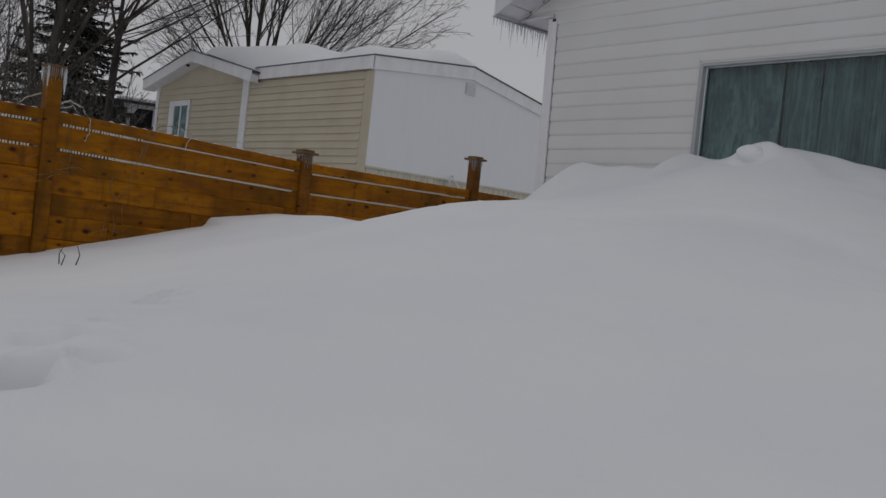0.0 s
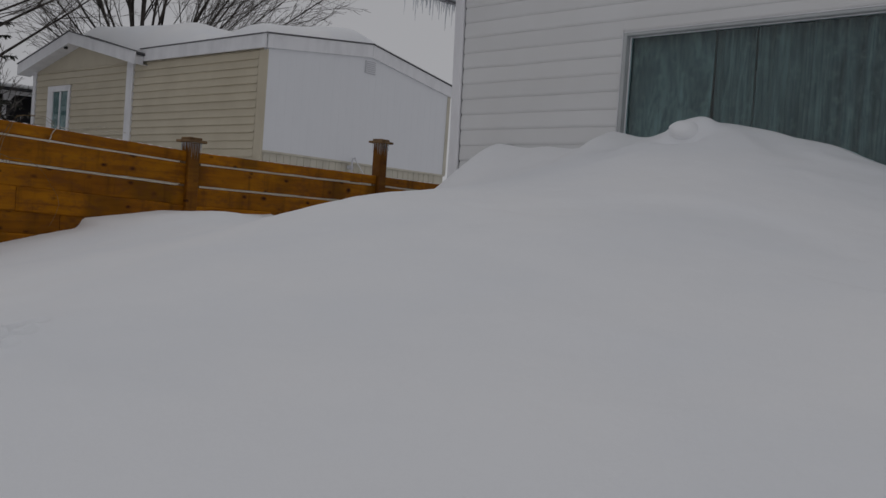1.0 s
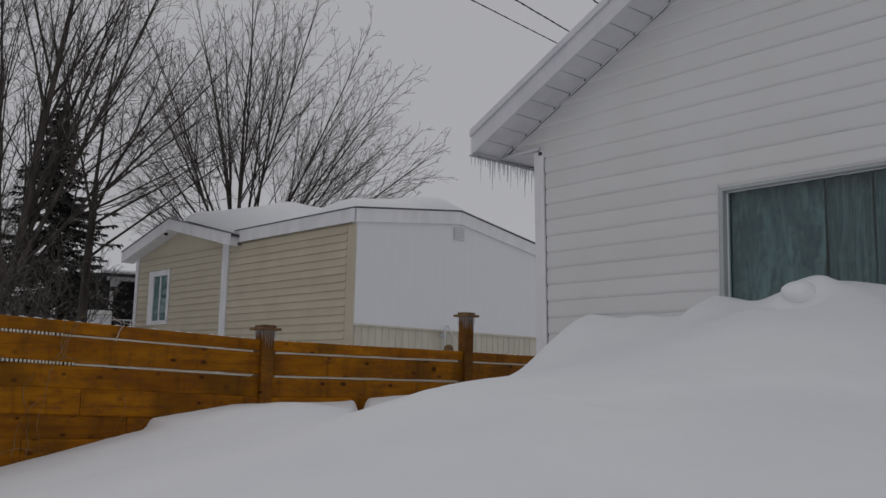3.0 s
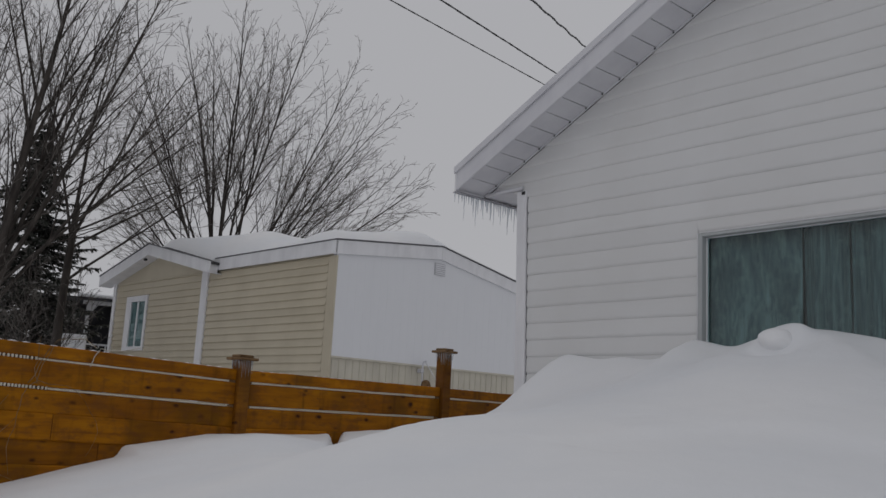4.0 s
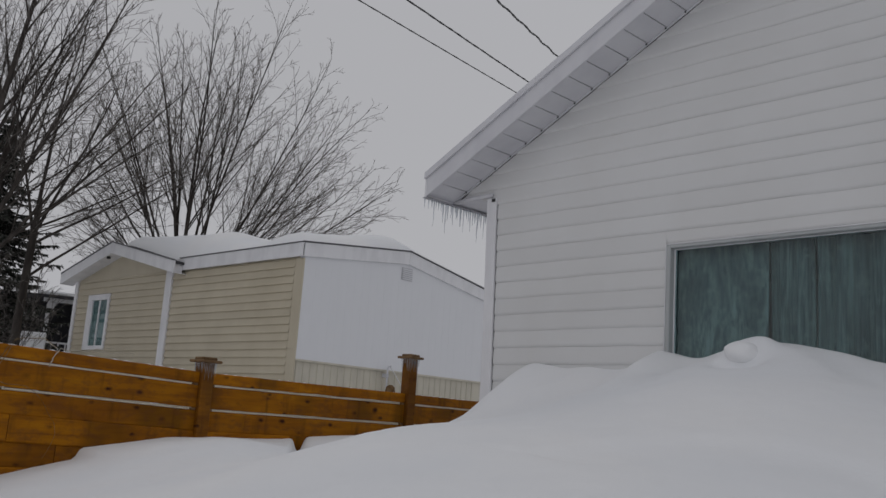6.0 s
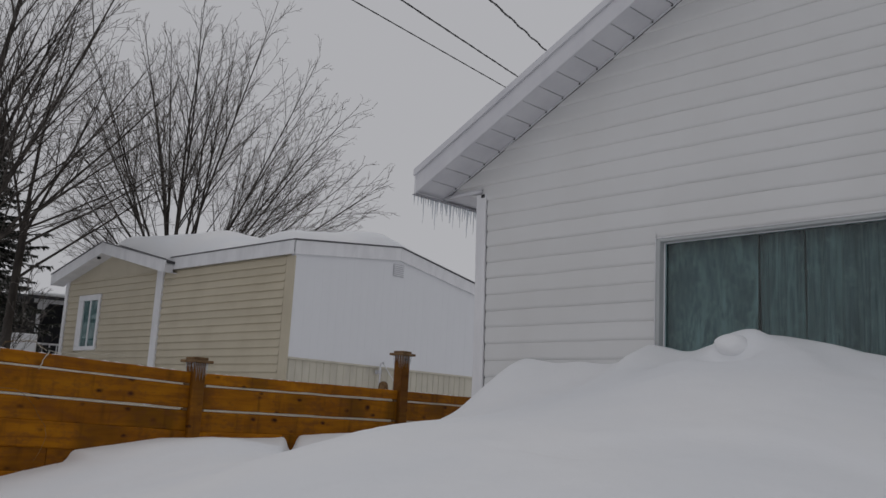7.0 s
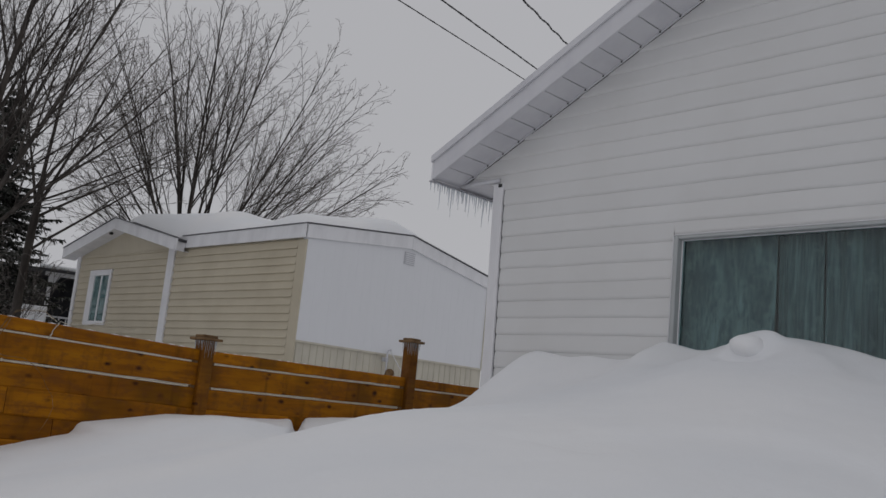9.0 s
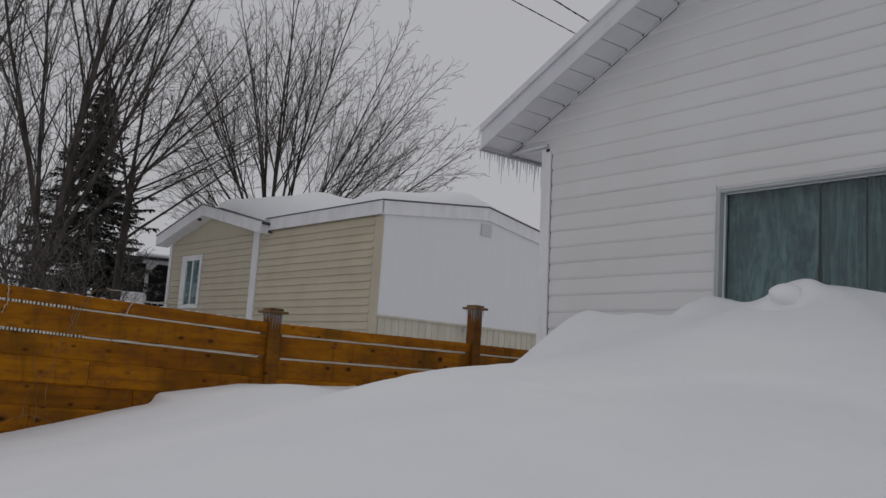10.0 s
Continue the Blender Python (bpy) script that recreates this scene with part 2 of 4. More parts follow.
def add_box(bm, lo, hi, m=None):
    x0, y0, z0 = lo
    x1, y1, z1 = hi
    c = [(x0, y0, z0), (x1, y0, z0), (x1, y1, z0), (x0, y1, z0), (x0, y0, z1), (x1, y0, z1), (x1, y1, z1), (x0, y1, z1)]
    v = [bm.verts.new(m @ Vector(p) if m else p) for p in c]
    for f in ((3, 2, 1, 0), (4, 5, 6, 7), (0, 1, 5, 4), (1, 2, 6, 5), (2, 3, 7, 6), (3, 0, 4, 7)):
        bm.faces.new([v[i] for i in f])
    return v


def box(lo, hi, bevel=0.0, m=None):
    bm = bmesh.new()
    add_box(bm, lo, hi, m)
    return tidy(bm, bevel)


def prism(outline, a, b, axis="y", bevel=0.0):
    """The outline, pairs of numbers, drawn out from a to b along an axis (the pairs are x,z for y; y,z for x; x,y for z)."""
    bm = bmesh.new()
    at = {"y": lambda p, k: (p[0], k, p[1]), "x": lambda p, k: (k, p[0], p[1]), "z": lambda p, k: (p[0], p[1], k)}[axis]
    va = [bm.verts.new(at(p, a)) for p in outline]
    vb = [bm.verts.new(at(p, b)) for p in outline]
    bm.faces.new(va)
    bm.faces.new(vb[::-1])
    for i in range(len(va)):
        j = (i + 1) % len(va)
        bm.faces.new((va[i], vb[i], vb[j], va[j]))
    return tidy(bm, bevel)


def tube(verts, faces, pts, radii, sides):
    """Adds a tapering tube along pts."""
    pts = [Vector(p) for p in pts]
    base = len(verts)
    for i, p in enumerate(pts):
        d = (pts[min(i + 1, len(pts) - 1)] - pts[max(i - 1, 0)]).normalized()
        a = d.orthogonal().normalized()
        b = d.cross(a)
        for k in range(sides):
            w = 2 * math.pi * k / sides
            verts.append(p + (a * math.cos(w) + b * math.sin(w)) * radii[i])
    for i in range(len(pts) - 1):
        for k in range(sides):
            j = (k + 1) % sides
            faces.append((base + i * sides + k, base + i * sides + j, base + (i + 1) * sides + j, base + (i + 1) * sides + k))
    faces.append(tuple(base + (len(pts) - 1) * sides + k for k in range(sides)))


def linked(name, me, parent, m=None, label=""):
    ob = new(name, me)
    ob.parent = parent
    if m is not None:
        ob.matrix_basis = m
    return tagged(ob, label)


def empty_thing(name, label, category, m=None, group="", kind=""):
    ob = new(name)
    ob.empty_display_size = 0.2
    if m is not None:
        ob.matrix_world = m
    return tagged(ob, label, category, group, kind)


# ---- snow-covered ground: one sheet with drifts ----
DRIFTS = [  # centre x, y, spread x, y, height
    (2, 0.1, 0.9, 0.9, 0.469), (3, -3.5, 1.6, 1.4, -0.160), (5.5, -1.5, 2.2, 2, -0.379), (0, -3.8, 1.6, 1.3, -0.326),
    (-1, 2.2, 1.4, 1.4, -0.085), (5, -5.5, 2, 1.6, -0.175), (2, 0, 4.5, 4, 1.601), (-3, -3, 3, 3, -0.041),
    (-0.3, -1, 0.7, 0.6, -0.053), (-0.7, -0.2, 0.6, 0.7, -0.193), (0.6, -1.1, 0.6, 0.5, -0.155), (1.6, -1.2, 0.7, 0.5, -0.103),
]
DRIFTS += [
    (-0.2, -2.2, 0.8, 0.7, -0.124), (-1.4, -1.8, 0.6, 0.7, 0.013), (-1.4, -0.6, 0.5, 0.6, -0.097), (-1.5, 0.6, 0.6, 0.6, -0.029),
    (2.6, -1.2, 0.8, 0.6, -0.075), (0.5, -0.4, 0.5, 0.4, -0.086), (1.5, -0.5, 0.6, 0.4, -0.152), (2.6, -0.5, 0.6, 0.4, -0.059),
    (-0.35, 0.1, 0.3, 0.3, -0.05),
]
BANKED = [-0.004, 0.001, 0.182, 0.053, 0.023, -0.085, -0.01, -0.119, -0.068, -0.082, -0.047, -0.031, 0.003, -0.003]  # heaps and hollows along the gable wall
DRIFTS += [(0.25 * i, -0.05, 0.15, 0.3, h) for i, h in enumerate(BANKED)]
DRIFTS += [(-1.45, -0.25, 0.18, 0.55, 0.08)]
DRIFTS += [(2.20, -0.20, 0.10, 0.08, 0.035), (2.36, -0.24, 0.13, 0.10, 0.03), (1.40, -0.15, 0.04, 0.2, -0.025), (1.50, -0.15, 0.05, 0.2, 0.02), (1.80, -0.2, 0.06, 0.15, -0.02)]
PRINTS = [  # footprints and dents: x, y, radius, depth
    (2.97, -4.87, 0.085, 0.20), (2.86, -4.77, 0.065, 0.15), (2.60, -4.66, 0.07, 0.05), (2.88, -4.60, 0.06, 0.06), (2.60, -4.53, 0.06, 0.06), (2.45, -4.40, 0.05, 0.05),
    (2.20, -4.15, 0.05, 0.07), (2.09, -4.06, 0.055, 0.10), (1.98, -3.96, 0.05, 0.08), (3.95, -0.95, 0.14, 0.13), (4.15, -1.15, 0.12, 0.10),
]


def snow_height(x, y):
    z = 0.35
    if x > -0.05 and y > -0.07:  # level ledge along the house wall
        y = -0.07
    for cx, cy, sx, sy, h in DRIFTS:
        q = ((x - cx) / sx) ** 2 / 2 + ((y - cy) / sy) ** 2 / 2
        if q < 12:
            z += h * math.exp(-q)
    q = ((x - 2.17) / 0.15) ** 2 + ((y + 0.25) / 0.10) ** 2
    if q < 4:  # a rounded lump in the drift, hollowed out below
        z += 0.05 * math.exp(-q * q) * (1 + 0.25 * noise.noise((x * 9, y * 9, 5.0)))
    q = ((x - 2.185) / 0.12) ** 2 + ((y + 0.41) / 0.09) ** 2
    if q < 6:
        z -= 0.045 * math.exp(-q * q)
    near = math.exp(-((x - 2) ** 2 + (y + 3) ** 2) / 60)
    for px, py, r, d in PRINTS:
        q = ((x - px) / r) ** 2 + ((y - py) / r) ** 2
        if q < 9:
            z -= 1.25 * d * math.exp(-q * (0.5 + 0.5 * q)) * (1 + 0.5 * noise.noise((x * 7, y * 7, 2.0))) - 0.12 * d * math.exp(-((math.sqrt(q) - 1.6) ** 2) * 4)
    arc = math.hypot(x - 3.05, y + 2.25) - 0.9  # a soft terrace in the bank
    if y > -2.0 and abs(arc) < 0.8:
        z += 0.010 * math.tanh(arc / 0.05) * math.exp(-(arc / 0.3) ** 2)
    if -0.1 < x < 4 and -0.9 < y < 0.2:
        z += 0.022 * noise.noise((x * 4.3, y * 4.3, 7.7)) * math.exp(-((y + 0.25) / 0.3) ** 2)
    s = y + 1.334
    if x < -0.6:  # a lip and a notch where the drift meets the fence
        close = math.exp(-((x + 1.4) / 0.35) ** 2)
        z += close * 0.034 * (math.tanh((s + 0.88) / 0.02) * math.exp(-max(0.0, abs(s + 0.88)) / 0.35))
    u, w = (x + 1.497) * 0.811 - (y + 0.407) * 0.584, (x + 1.497) * 0.584 + (y + 0.407) * 0.811
    if -0.3 < u < 3.2 and abs(w) < 0.4:  # a crack in the crust running out from the fence
        fade = 1 / (1 + math.exp((u - 2.3) / 0.3))
        z -= fade * 0.13 * math.exp(-(w / 0.032) ** 2)
        z -= 0.085 * math.exp(-(w / 0.25) ** 2) * math.exp(-((u - 1.9) / 1.0) ** 2)  # and the shallow trough round it
    z += near * (0.035 * noise.noise((x * 0.9, y * 0.9, 0.3)) + 0.012 * noise.noise((x * 3.1, y * 3.1, 1.7)) + 0.004 * noise.noise((x * 9, y * 9, 4.1)))
    z += (1 - near) * 0.35 * noise.noise((x * 0.05, y * 0.05, 2.2))
    return z


def ladder(lo, hi, step, far):
    a = [lo + step * i for i in range(int(round((hi - lo) / step)) + 1)]
    up, down, d = [], [], step
    p, q = a[-1], a[0]
    while p < far:
        d *= 1.35
        p, q = p + d, q - d
        up.append(p)
        down.append(q)
    return down[::-1] + a + up


def build_ground():
    xs, ys = ladder(-2.6, 7.0, 0.024, 700), ladder(-7.0, 1.2, 0.024, 700)
    verts = [(x, y, snow_height(x, y)) for y in ys for x in xs]
    w = len(xs)
    faces = [(j * w + i, j * w + i + 1, (j + 1) * w + i + 1, (j + 1) * w + i) for j in range(len(ys) - 1) for i in range(w - 1)]
    ob = new("ground", mesh_of("ground", verts, faces, SNOW, True))
    tagged(ob, "deep smooth white snow drifted against house and fence", "snow", kind="structure")


build_ground()


def build_lump():
    bm = bmesh.new()
    bmesh.ops.create_icosphere(bm, subdivisions=4, radius=1.0)
    for v in bm.verts:
        k = 1 + 0.16 * noise.noise(v.co * 1.2) + 0.03 * noise.noise(v.co * 4)
        v.co = Vector((v.co.x * 0.098 * k, v.co.y * 0.080 * k, v.co.z * 0.064 * k))
    me = bpy.data.meshes.new("snow_lump")
    bm.to_mesh(me)
    bm.free()
    me.materials.append(SNOW)
    me.polygons.foreach_set("use_smooth", [True] * len(me.polygons))
    ob = new("snow_lump", me)
    ob.location = (2.170, -0.300, snow_height(2.17, -0.25) - 0.073)
    tagged(ob, "rounded lump of snow sunk in the drift below the window", "snow")


build_lump()

# ---- the white house ----
EAVE_X, EAVE_Z, SLOPE, RIDGE_X, OVER = -0.352, 3.20, 0.500, 3.6, 0.306
COURSE = 0.1150
WX0, WX1, WZ0, WZ1 = 1.518, 3.78, 1.72, 2.712


def rake(x):
    """The height of the rake's underside over x."""
    return EAVE_Z + SLOPE * ((x if x <= RIDGE_X else 2 * RIDGE_X - x) - EAVE_X)


def course_x(z):
    """How far in from the corner a course at height z begins under the rake."""
    under = (z - EAVE_Z) / SLOPE + EAVE_X + 0.004
    return under if z > EAVE_Z + 0.03 else max(0.1035 + settle(z), under)


def settle(z):
    """The old corner leans in a little towards the ground."""
    return 0.045 * (EAVE_Z - z) / 1.3 - 0.008


def siding_board(x0b, x0t, x1b, x1t, zb, zt, proud):
    """One course: a hollow curved face with a rolled lip that wavers a little along its length."""
    n = max(2, int((x1b - x0b) / 0.08))
    v, f = [], []
    for i in range(n + 1):
        q = i / n
        xb, xt = x0b + (x1b - x0b) * q, x0t + (x1t - x0t) * q
        dz = 0.0042 * noise.noise((xb * 2.3, zb * 7.0, 0.0)) + 0.0034 * noise.noise((xb * 6.0, zb * 5.0, 3.0))
        dy = 0.0016 * noise.noise((xb * 1.7, zb * 3.0, 8.0))
        p = proud + dy
        for w, y, z in ((0.0, 0.001, zb + dz), (0.01, -p * 0.34, zb + dz), (0.06, -p * 0.70, zb + dz + 0.006), (0.14, -p * 0.95, zb + dz + 0.015),
                        (0.22, -p, zb + dz + 0.024), (0.62, -p * 0.52, zb + (zt - zb) * 0.62), (1.0, -0.0022, zt + 0.002)):
            v.append((xb + (xt - xb) * w + (0.0045 if i == 0 and w < 0.3 else 0.0), y, z))
    for i in range(n):
        for k in range(6):
            a = i * 7 + k
            f.append((a, a + 7, a + 8, a + 1))
    return mesh_of("siding_board", v, f, WHITE_VINYL, True)


def build_house():
    house = empty_thing("house", "white vinyl-sided house with a gable roof and snow to its window", "house")
    R2 = 2 * RIDGE_X
    # gable wall with its opening
    wall = bmesh.new()
    zt = rake(RIDGE_X)
    for pts in ([(0.02, 0.2), (WX0, 0.2), (WX0, rake(WX0)), (0.02, rake(0.02)), (EAVE_X + 0.02, EAVE_Z + 0.012), (0.02, EAVE_Z + 0.012)],
                [(WX1, 0.2), (R2 - 0.02, 0.2), (R2 - 0.02, EAVE_Z + 0.012), (R2 - EAVE_X - 0.02, EAVE_Z + 0.012), (R2 - 0.02, rake(R2 - 0.02)), (WX1, rake(WX1))],
                [(WX0, 0.2), (WX1, 0.2), (WX1, WZ0), (WX0, WZ0)],
                [(WX0, WZ1), (WX1, WZ1), (WX1, rake(WX1)), (RIDGE_X, zt), (WX0, rake(WX0))]):
        va = [wall.verts.new((x, 0.002, z)) for x, z in pts]
        vb = [wall.verts.new((x, 0.16, z)) for x, z in pts]
        wall.faces.new(va)
        wall.faces.new(vb[::-1])
        for i in range(len(va)):
            j = (i + 1) % len(va)
            wall.faces.new((va[i], vb[i], vb[j], va[j]))
    gable = part("gable_wall", tidy(wall), WHITE_TRIM, house)
    part("side_wall", box((0.01, 0.162, 0.2), (0.16, 9.5, EAVE_Z + 0.02)), WHITE_VINYL, house)
    part("side_wall", box((R2 - 0.16, 0.162, 0.2), (R2 - 0.01, 9.5, EAVE_Z + 0.02)), WHITE_VINYL, house)
    part("back_wall", prism([(0.01, 0.2), (R2 - 0.01, 0.2), (R2 - 0.01, EAVE_Z), (RIDGE_X, zt), (0.01, EAVE_Z)], 9.502, 9.65), WHITE_VINYL, house)
    # roof slabs
    for sgn in (1, -1):
        ex = EAVE_X if sgn > 0 else R2 - EAVE_X
        out = [(ex, EAVE_Z + 0.155), (RIDGE_X, zt + 0.150), (RIDGE_X, zt + 0.160), (ex - sgn * 0.012, EAVE_Z + 0.176)]
        part("roof_slope", prism(out, -OVER + 0.01, 9.9), SHINGLE, house)
        deck = [(ex + sgn * 0.03, EAVE_Z + 0.03), (RIDGE_X, zt + 0.03), (RIDGE_X, zt + 0.148), (ex + sgn * 0.03, EAVE_Z + 0.148)]
        part("roof_deck", prism(deck, 0.17, 9.85), SOFFIT, house)
        # rake board and its drip edge
        part("rake_fascia", prism([(ex, EAVE_Z), (RIDGE_X, zt), (RIDGE_X, zt + 0.125), (ex, EAVE_Z + 0.15)], -OVER, -OVER + 0.02, bevel=0.003), SOFFIT, house)
        part("drip_edge", prism([(ex - sgn * 0.012, EAVE_Z + 0.130), (RIDGE_X, zt + 0.118), (RIDGE_X, zt + 0.162), (ex - sgn * 0.012, EAVE_Z + 0.178)], -OVER - 0.018, -OVER - 0.002), SOFFIT, house, "folded metal drip edge")
        a, b_ = (ex - 0.02, ex) if sgn > 0 else (ex, ex + 0.02)
        part("eave_fascia", box((a, -OVER + 0.002, EAVE_Z - 0.004), (b_, 9.9, EAVE_Z + 0.15), 0.003), WHITE_TRIM, house)
        part("eave_drip_edge", box((a - 0.006, -OVER - 0.004, EAVE_Z - 0.012), (b_ + 0.018, 9.9, EAVE_Z - 0.0045)), GREY_TRIM, house, "grey metal edge strip")
        part("eave_soffit", box((min(ex, 0.0 if sgn > 0 else R2) + 0.002, 0.004, EAVE_Z + 0.006), (max(ex, 0.0 if sgn > 0 else R2) - 0.002, 9.6, EAVE_Z + 0.011)), SOFFIT, house)
        # rake soffit panels, each with a folded edge
        n = 28
        for i in range(n):
            x0 = ex + (RIDGE_X - ex) * i / n
            x1 = ex + (RIDGE_X - ex) * (i + 1) / n - sgn * 0.006
            pan = prism([(x0, rake(x0) + 0.012), (x1, rake(x1) + 0.012), (x1, rake(x1) + 0.018), (x0, rake(x0) + 0.018)] if sgn > 0 else
                        [(x1, rake(x1) + 0.012), (x0, rake(x0) + 0.012), (x0, rake(x0) + 0.018), (x1, rake(x1) + 0.018)], -OVER + 0.022, -0.002)
            panel = part("soffit_panel", pan, SOFFIT, house)
            part("panel_rib", box((x1 - 0.0018, -OVER * 0.62, rake(x1) + 0.0100), (x1 + 0.0018, -0.012, rake(x1) + 0.0118)), RIB_GREY, panel)
            # small dark block painted in for the shade of the open joint end
            part("gap_shade", box((x1 - 0.006, -0.026, rake(x1) + 0.0), (x1 + 0.004, -0.011, rake(x1) + 0.011)), DARK, panel, "dark block for the shade in the gap ending a soffit joint")
        part("rake_channel", prism([(ex, rake(ex) - 0.002), (RIDGE_X, zt - 0.002), (RIDGE_X, zt + 0.011), (ex, rake(ex) + 0.011)], -0.022, -0.012), SOFFIT, house, "narrow channel strip along the rake")
    # corner posts and the small return of the eave box beside each
    for west in (True, False):
        def lean(p, west=west):
            x = p[0] + settle(p[2])
            return (x if west else R2 - x, p[1], p[2])
        bm = bmesh.new()
        for lo, hi in (((0.008, -0.024, 0.2), (0.0985, -0.001, EAVE_Z - 0.005)), ((0.008, 0.003, 0.2), (0.028, 0.1, EAVE_Z - 0.005))):
            for v in add_box(bm, lo, hi):
                v.co = lean(v.co)
        post = part("corner_post", tidy(bm, 0.005), WHITE_TRIM, house)
        # a flat dark strip paints the shade in the slot at the siding ends
        for nm, lo, hi, tip in (("slot_shade", (0.0990, -0.0028, 0.2), (0.1075, 0.0018, EAVE_Z - 0.02), "dark strip for the shade in the slot that takes the siding ends"),
                                # a dark block paints the shade in the post's hollow end
                                ("opening_shade", (0.060, -0.0275, EAVE_Z - 0.034), (0.094, -0.0245, EAVE_Z - 0.010), "dark block for the shade in the open end of the corner post")):
            bm = bmesh.new()
            for v in add_box(bm, lo, hi):
                v.co = lean(v.co)
            part(nm, tidy(bm), DARK, post, tip)
        bm = bmesh.new()
        ring = [(-0.012, -0.010), (-0.030, -0.006), (-0.036, 0.008), (-0.026, 0.020), (-0.006, 0.022)]
        ends = []
        for x, z in ((EAVE_X + 0.035, EAVE_Z + 0.004), (-0.16, EAVE_Z + 0.012), (0.052, EAVE_Z + 0.012)):
            ends.append([bm.verts.new((x if west else R2 - x, y, z + dz)) for y, dz in ring])
        for e0, e1 in zip(ends, ends[1:]):
            for i in range(5):
                j = (i + 1) % 5
                bm.faces.new((e0[i], e0[j], e1[j], e1[i]))
        bm.faces.new(ends[0])
        bm.faces.new(ends[-1][::-1])
        part("eave_return_trim", tidy(bm), SOFFIT, house, "bent grey-white strip between eave and corner post", smooth=True)
    # window
    window = linked("window", None, house)
    tagged(window, "wide picture window with a grey-white frame")
    for name, lo, hi in (("window_frame", (WX0, -0.02, WZ0), (WX0 + 0.028, 0.06, WZ1)), ("window_frame", (WX1 - 0.03, -0.02, WZ0), (WX1, 0.09, WZ1)),
                         ("window_frame", (WX0 + 0.0282, -0.02, WZ1 - 0.019), (WX1 - 0.0302, 0.06, WZ1)), ("window_frame", (WX0 + 0.0302, -0.02, WZ0), (WX1 - 0.0302, 0.09, WZ0 + 0.03)),
                         ("sash", (WX0 + 0.0285, 0.020, WZ0 + 0.031), (WX0 + 0.036, 0.045, WZ1 - 0.0195)), ("sash", (WX1 - 0.052, 0.03, WZ0 + 0.031), (WX1 - 0.031, 0.075, WZ1 - 0.031)),
                         ("sash", (WX0 + 0.0362, 0.020, WZ1 - 0.025), (WX1 - 0.0522, 0.045, WZ1 - 0.0195)), ("sash", (WX0 + 0.0522, 0.03, WZ0 + 0.031), (WX1 - 0.0522, 0.075, WZ0 + 0.05)),
                         ("window_trim", (WX0 - 0.007, -0.022, WZ0 - 0.02), (WX0 - 0.001, -0.002, WZ1 + 0.008)), ("window_trim", (WX1 + 0.001, -0.03, WZ0 - 0.02), (WX1 + 0.007, -0.002, WZ1 + 0.008)),
                         ("window_trim", (WX0, -0.022, WZ1 + 0.001), (WX1, -0.002, WZ1 + 0.008))):
        part(name, box(lo, hi, 0.003), FRAME if name == "window_frame" else WHITE_TRIM, window)
    pane = part("pane", box((WX0 + 0.0365, 0.030, WZ0 + 0.048), (WX1 - 0.05, 0.036, WZ1 - 0.0255)), GLASS, window, "dark reflecting window pane")
    pane.visible_shadow = False
    # siding, course by course
    k0 = -12
    for k in range(k0, 27):
        zb = 2.110 + COURSE * k
        ztop = zb + COURSE
        proud = 0.0125 if k % 2 == 0 else 0.011
        xb, xt = course_x(zb), course_x(ztop)
        if xt > RIDGE_X - 0.05:
            break
        spans = []
        if ztop <= WZ0 - 0.03 or zb >= WZ1 + 0.009:
            spans.append((xb, xt, R2 - xb, R2 - xt, zb, ztop))
        else:
            spans.append((xb, xt, WX0 - 0.008, WX0 - 0.008, zb, ztop))
            spans.append((WX1 + 0.008, WX1 + 0.008, R2 - xb, R2 - xt, zb, ztop))
            if ztop > WZ1 + 0.012:
                spans.append((WX0 - 0.0075, WX0 - 0.0075, WX1 + 0.0075, WX1 + 0.0075, WZ1 + 0.009, ztop))
        for a, b_, c, d, z0, z1 in spans:
            linked("siding_board", siding_board(a, b_, c, d, z0, z1, proud), gable)
    # a room behind the window
    part("room_floor", box((0.2, 0.17, 0.3), (R2 - 0.2, 9.4, 0.4)), INSIDE, house)
    part("room_partition", box((0.2, 3.4, 0.41), (R2 - 0.2, 3.5, 3.1)), INSIDE, house)
    part("room_ceiling", box((0.17, 0.17, 3.1), (R2 - 0.17, 9.4, 3.18)), INSIDE, house)
    return house


def build_curtain(x0, x1, y, wave, amp, label, seed, cloth=CURTAIN):
    rnd = random.Random(seed)
    n, rows = int((x1 - x0) / 0.008), 8
    ph = [rnd.uniform(0, 6.28) for _ in range(5)]
    verts, faces = [], []
    for j in range(rows + 1):
        z = WZ0 + 0.01 + (WZ1 - 0.025 - WZ0) * j / rows
        g = 1 - 0.35 * j / rows
        for i in range(n + 1):
            x = x0 + (x1 - x0) * i / n
            s = math.sin(x * wave + ph[0] + 0.5 * math.sin(x * 5 + ph[1])) + 0.5 * math.sin(x * wave * 2.3 + ph[2]) + 0.3 * math.sin(x * wave * 0.37 + ph[3])
            verts.append((x + 0.004 * math.sin(z * 4 + ph[4]), y + amp * g * s, z))
    w = n + 1
    faces = [(j * w + i, j * w + i + 1, (j + 1) * w + i + 1, (j + 1) * w + i) for j in range(rows) for i in range(n)]
    me = mesh_of("curtain", verts, faces, cloth, True)
    ob = new("curtain", me)
    mod = ob.modifiers.new("thickness", "SOLIDIFY")
    mod.thickness = 0.002
    tagged(ob, label, "curtain", group="curtains behind the picture window")


build_house()
build_curtain(1.53, 2.118, 0.078, 17, 0.006, "dark teal sheer curtain hanging nearly flat behind the pane", 3)
build_curtain(2.120, 2.382, 0.098, 58, 0.022, "narrow dark teal curtain panel with soft upright folds", 9, FOLD_SHADED)
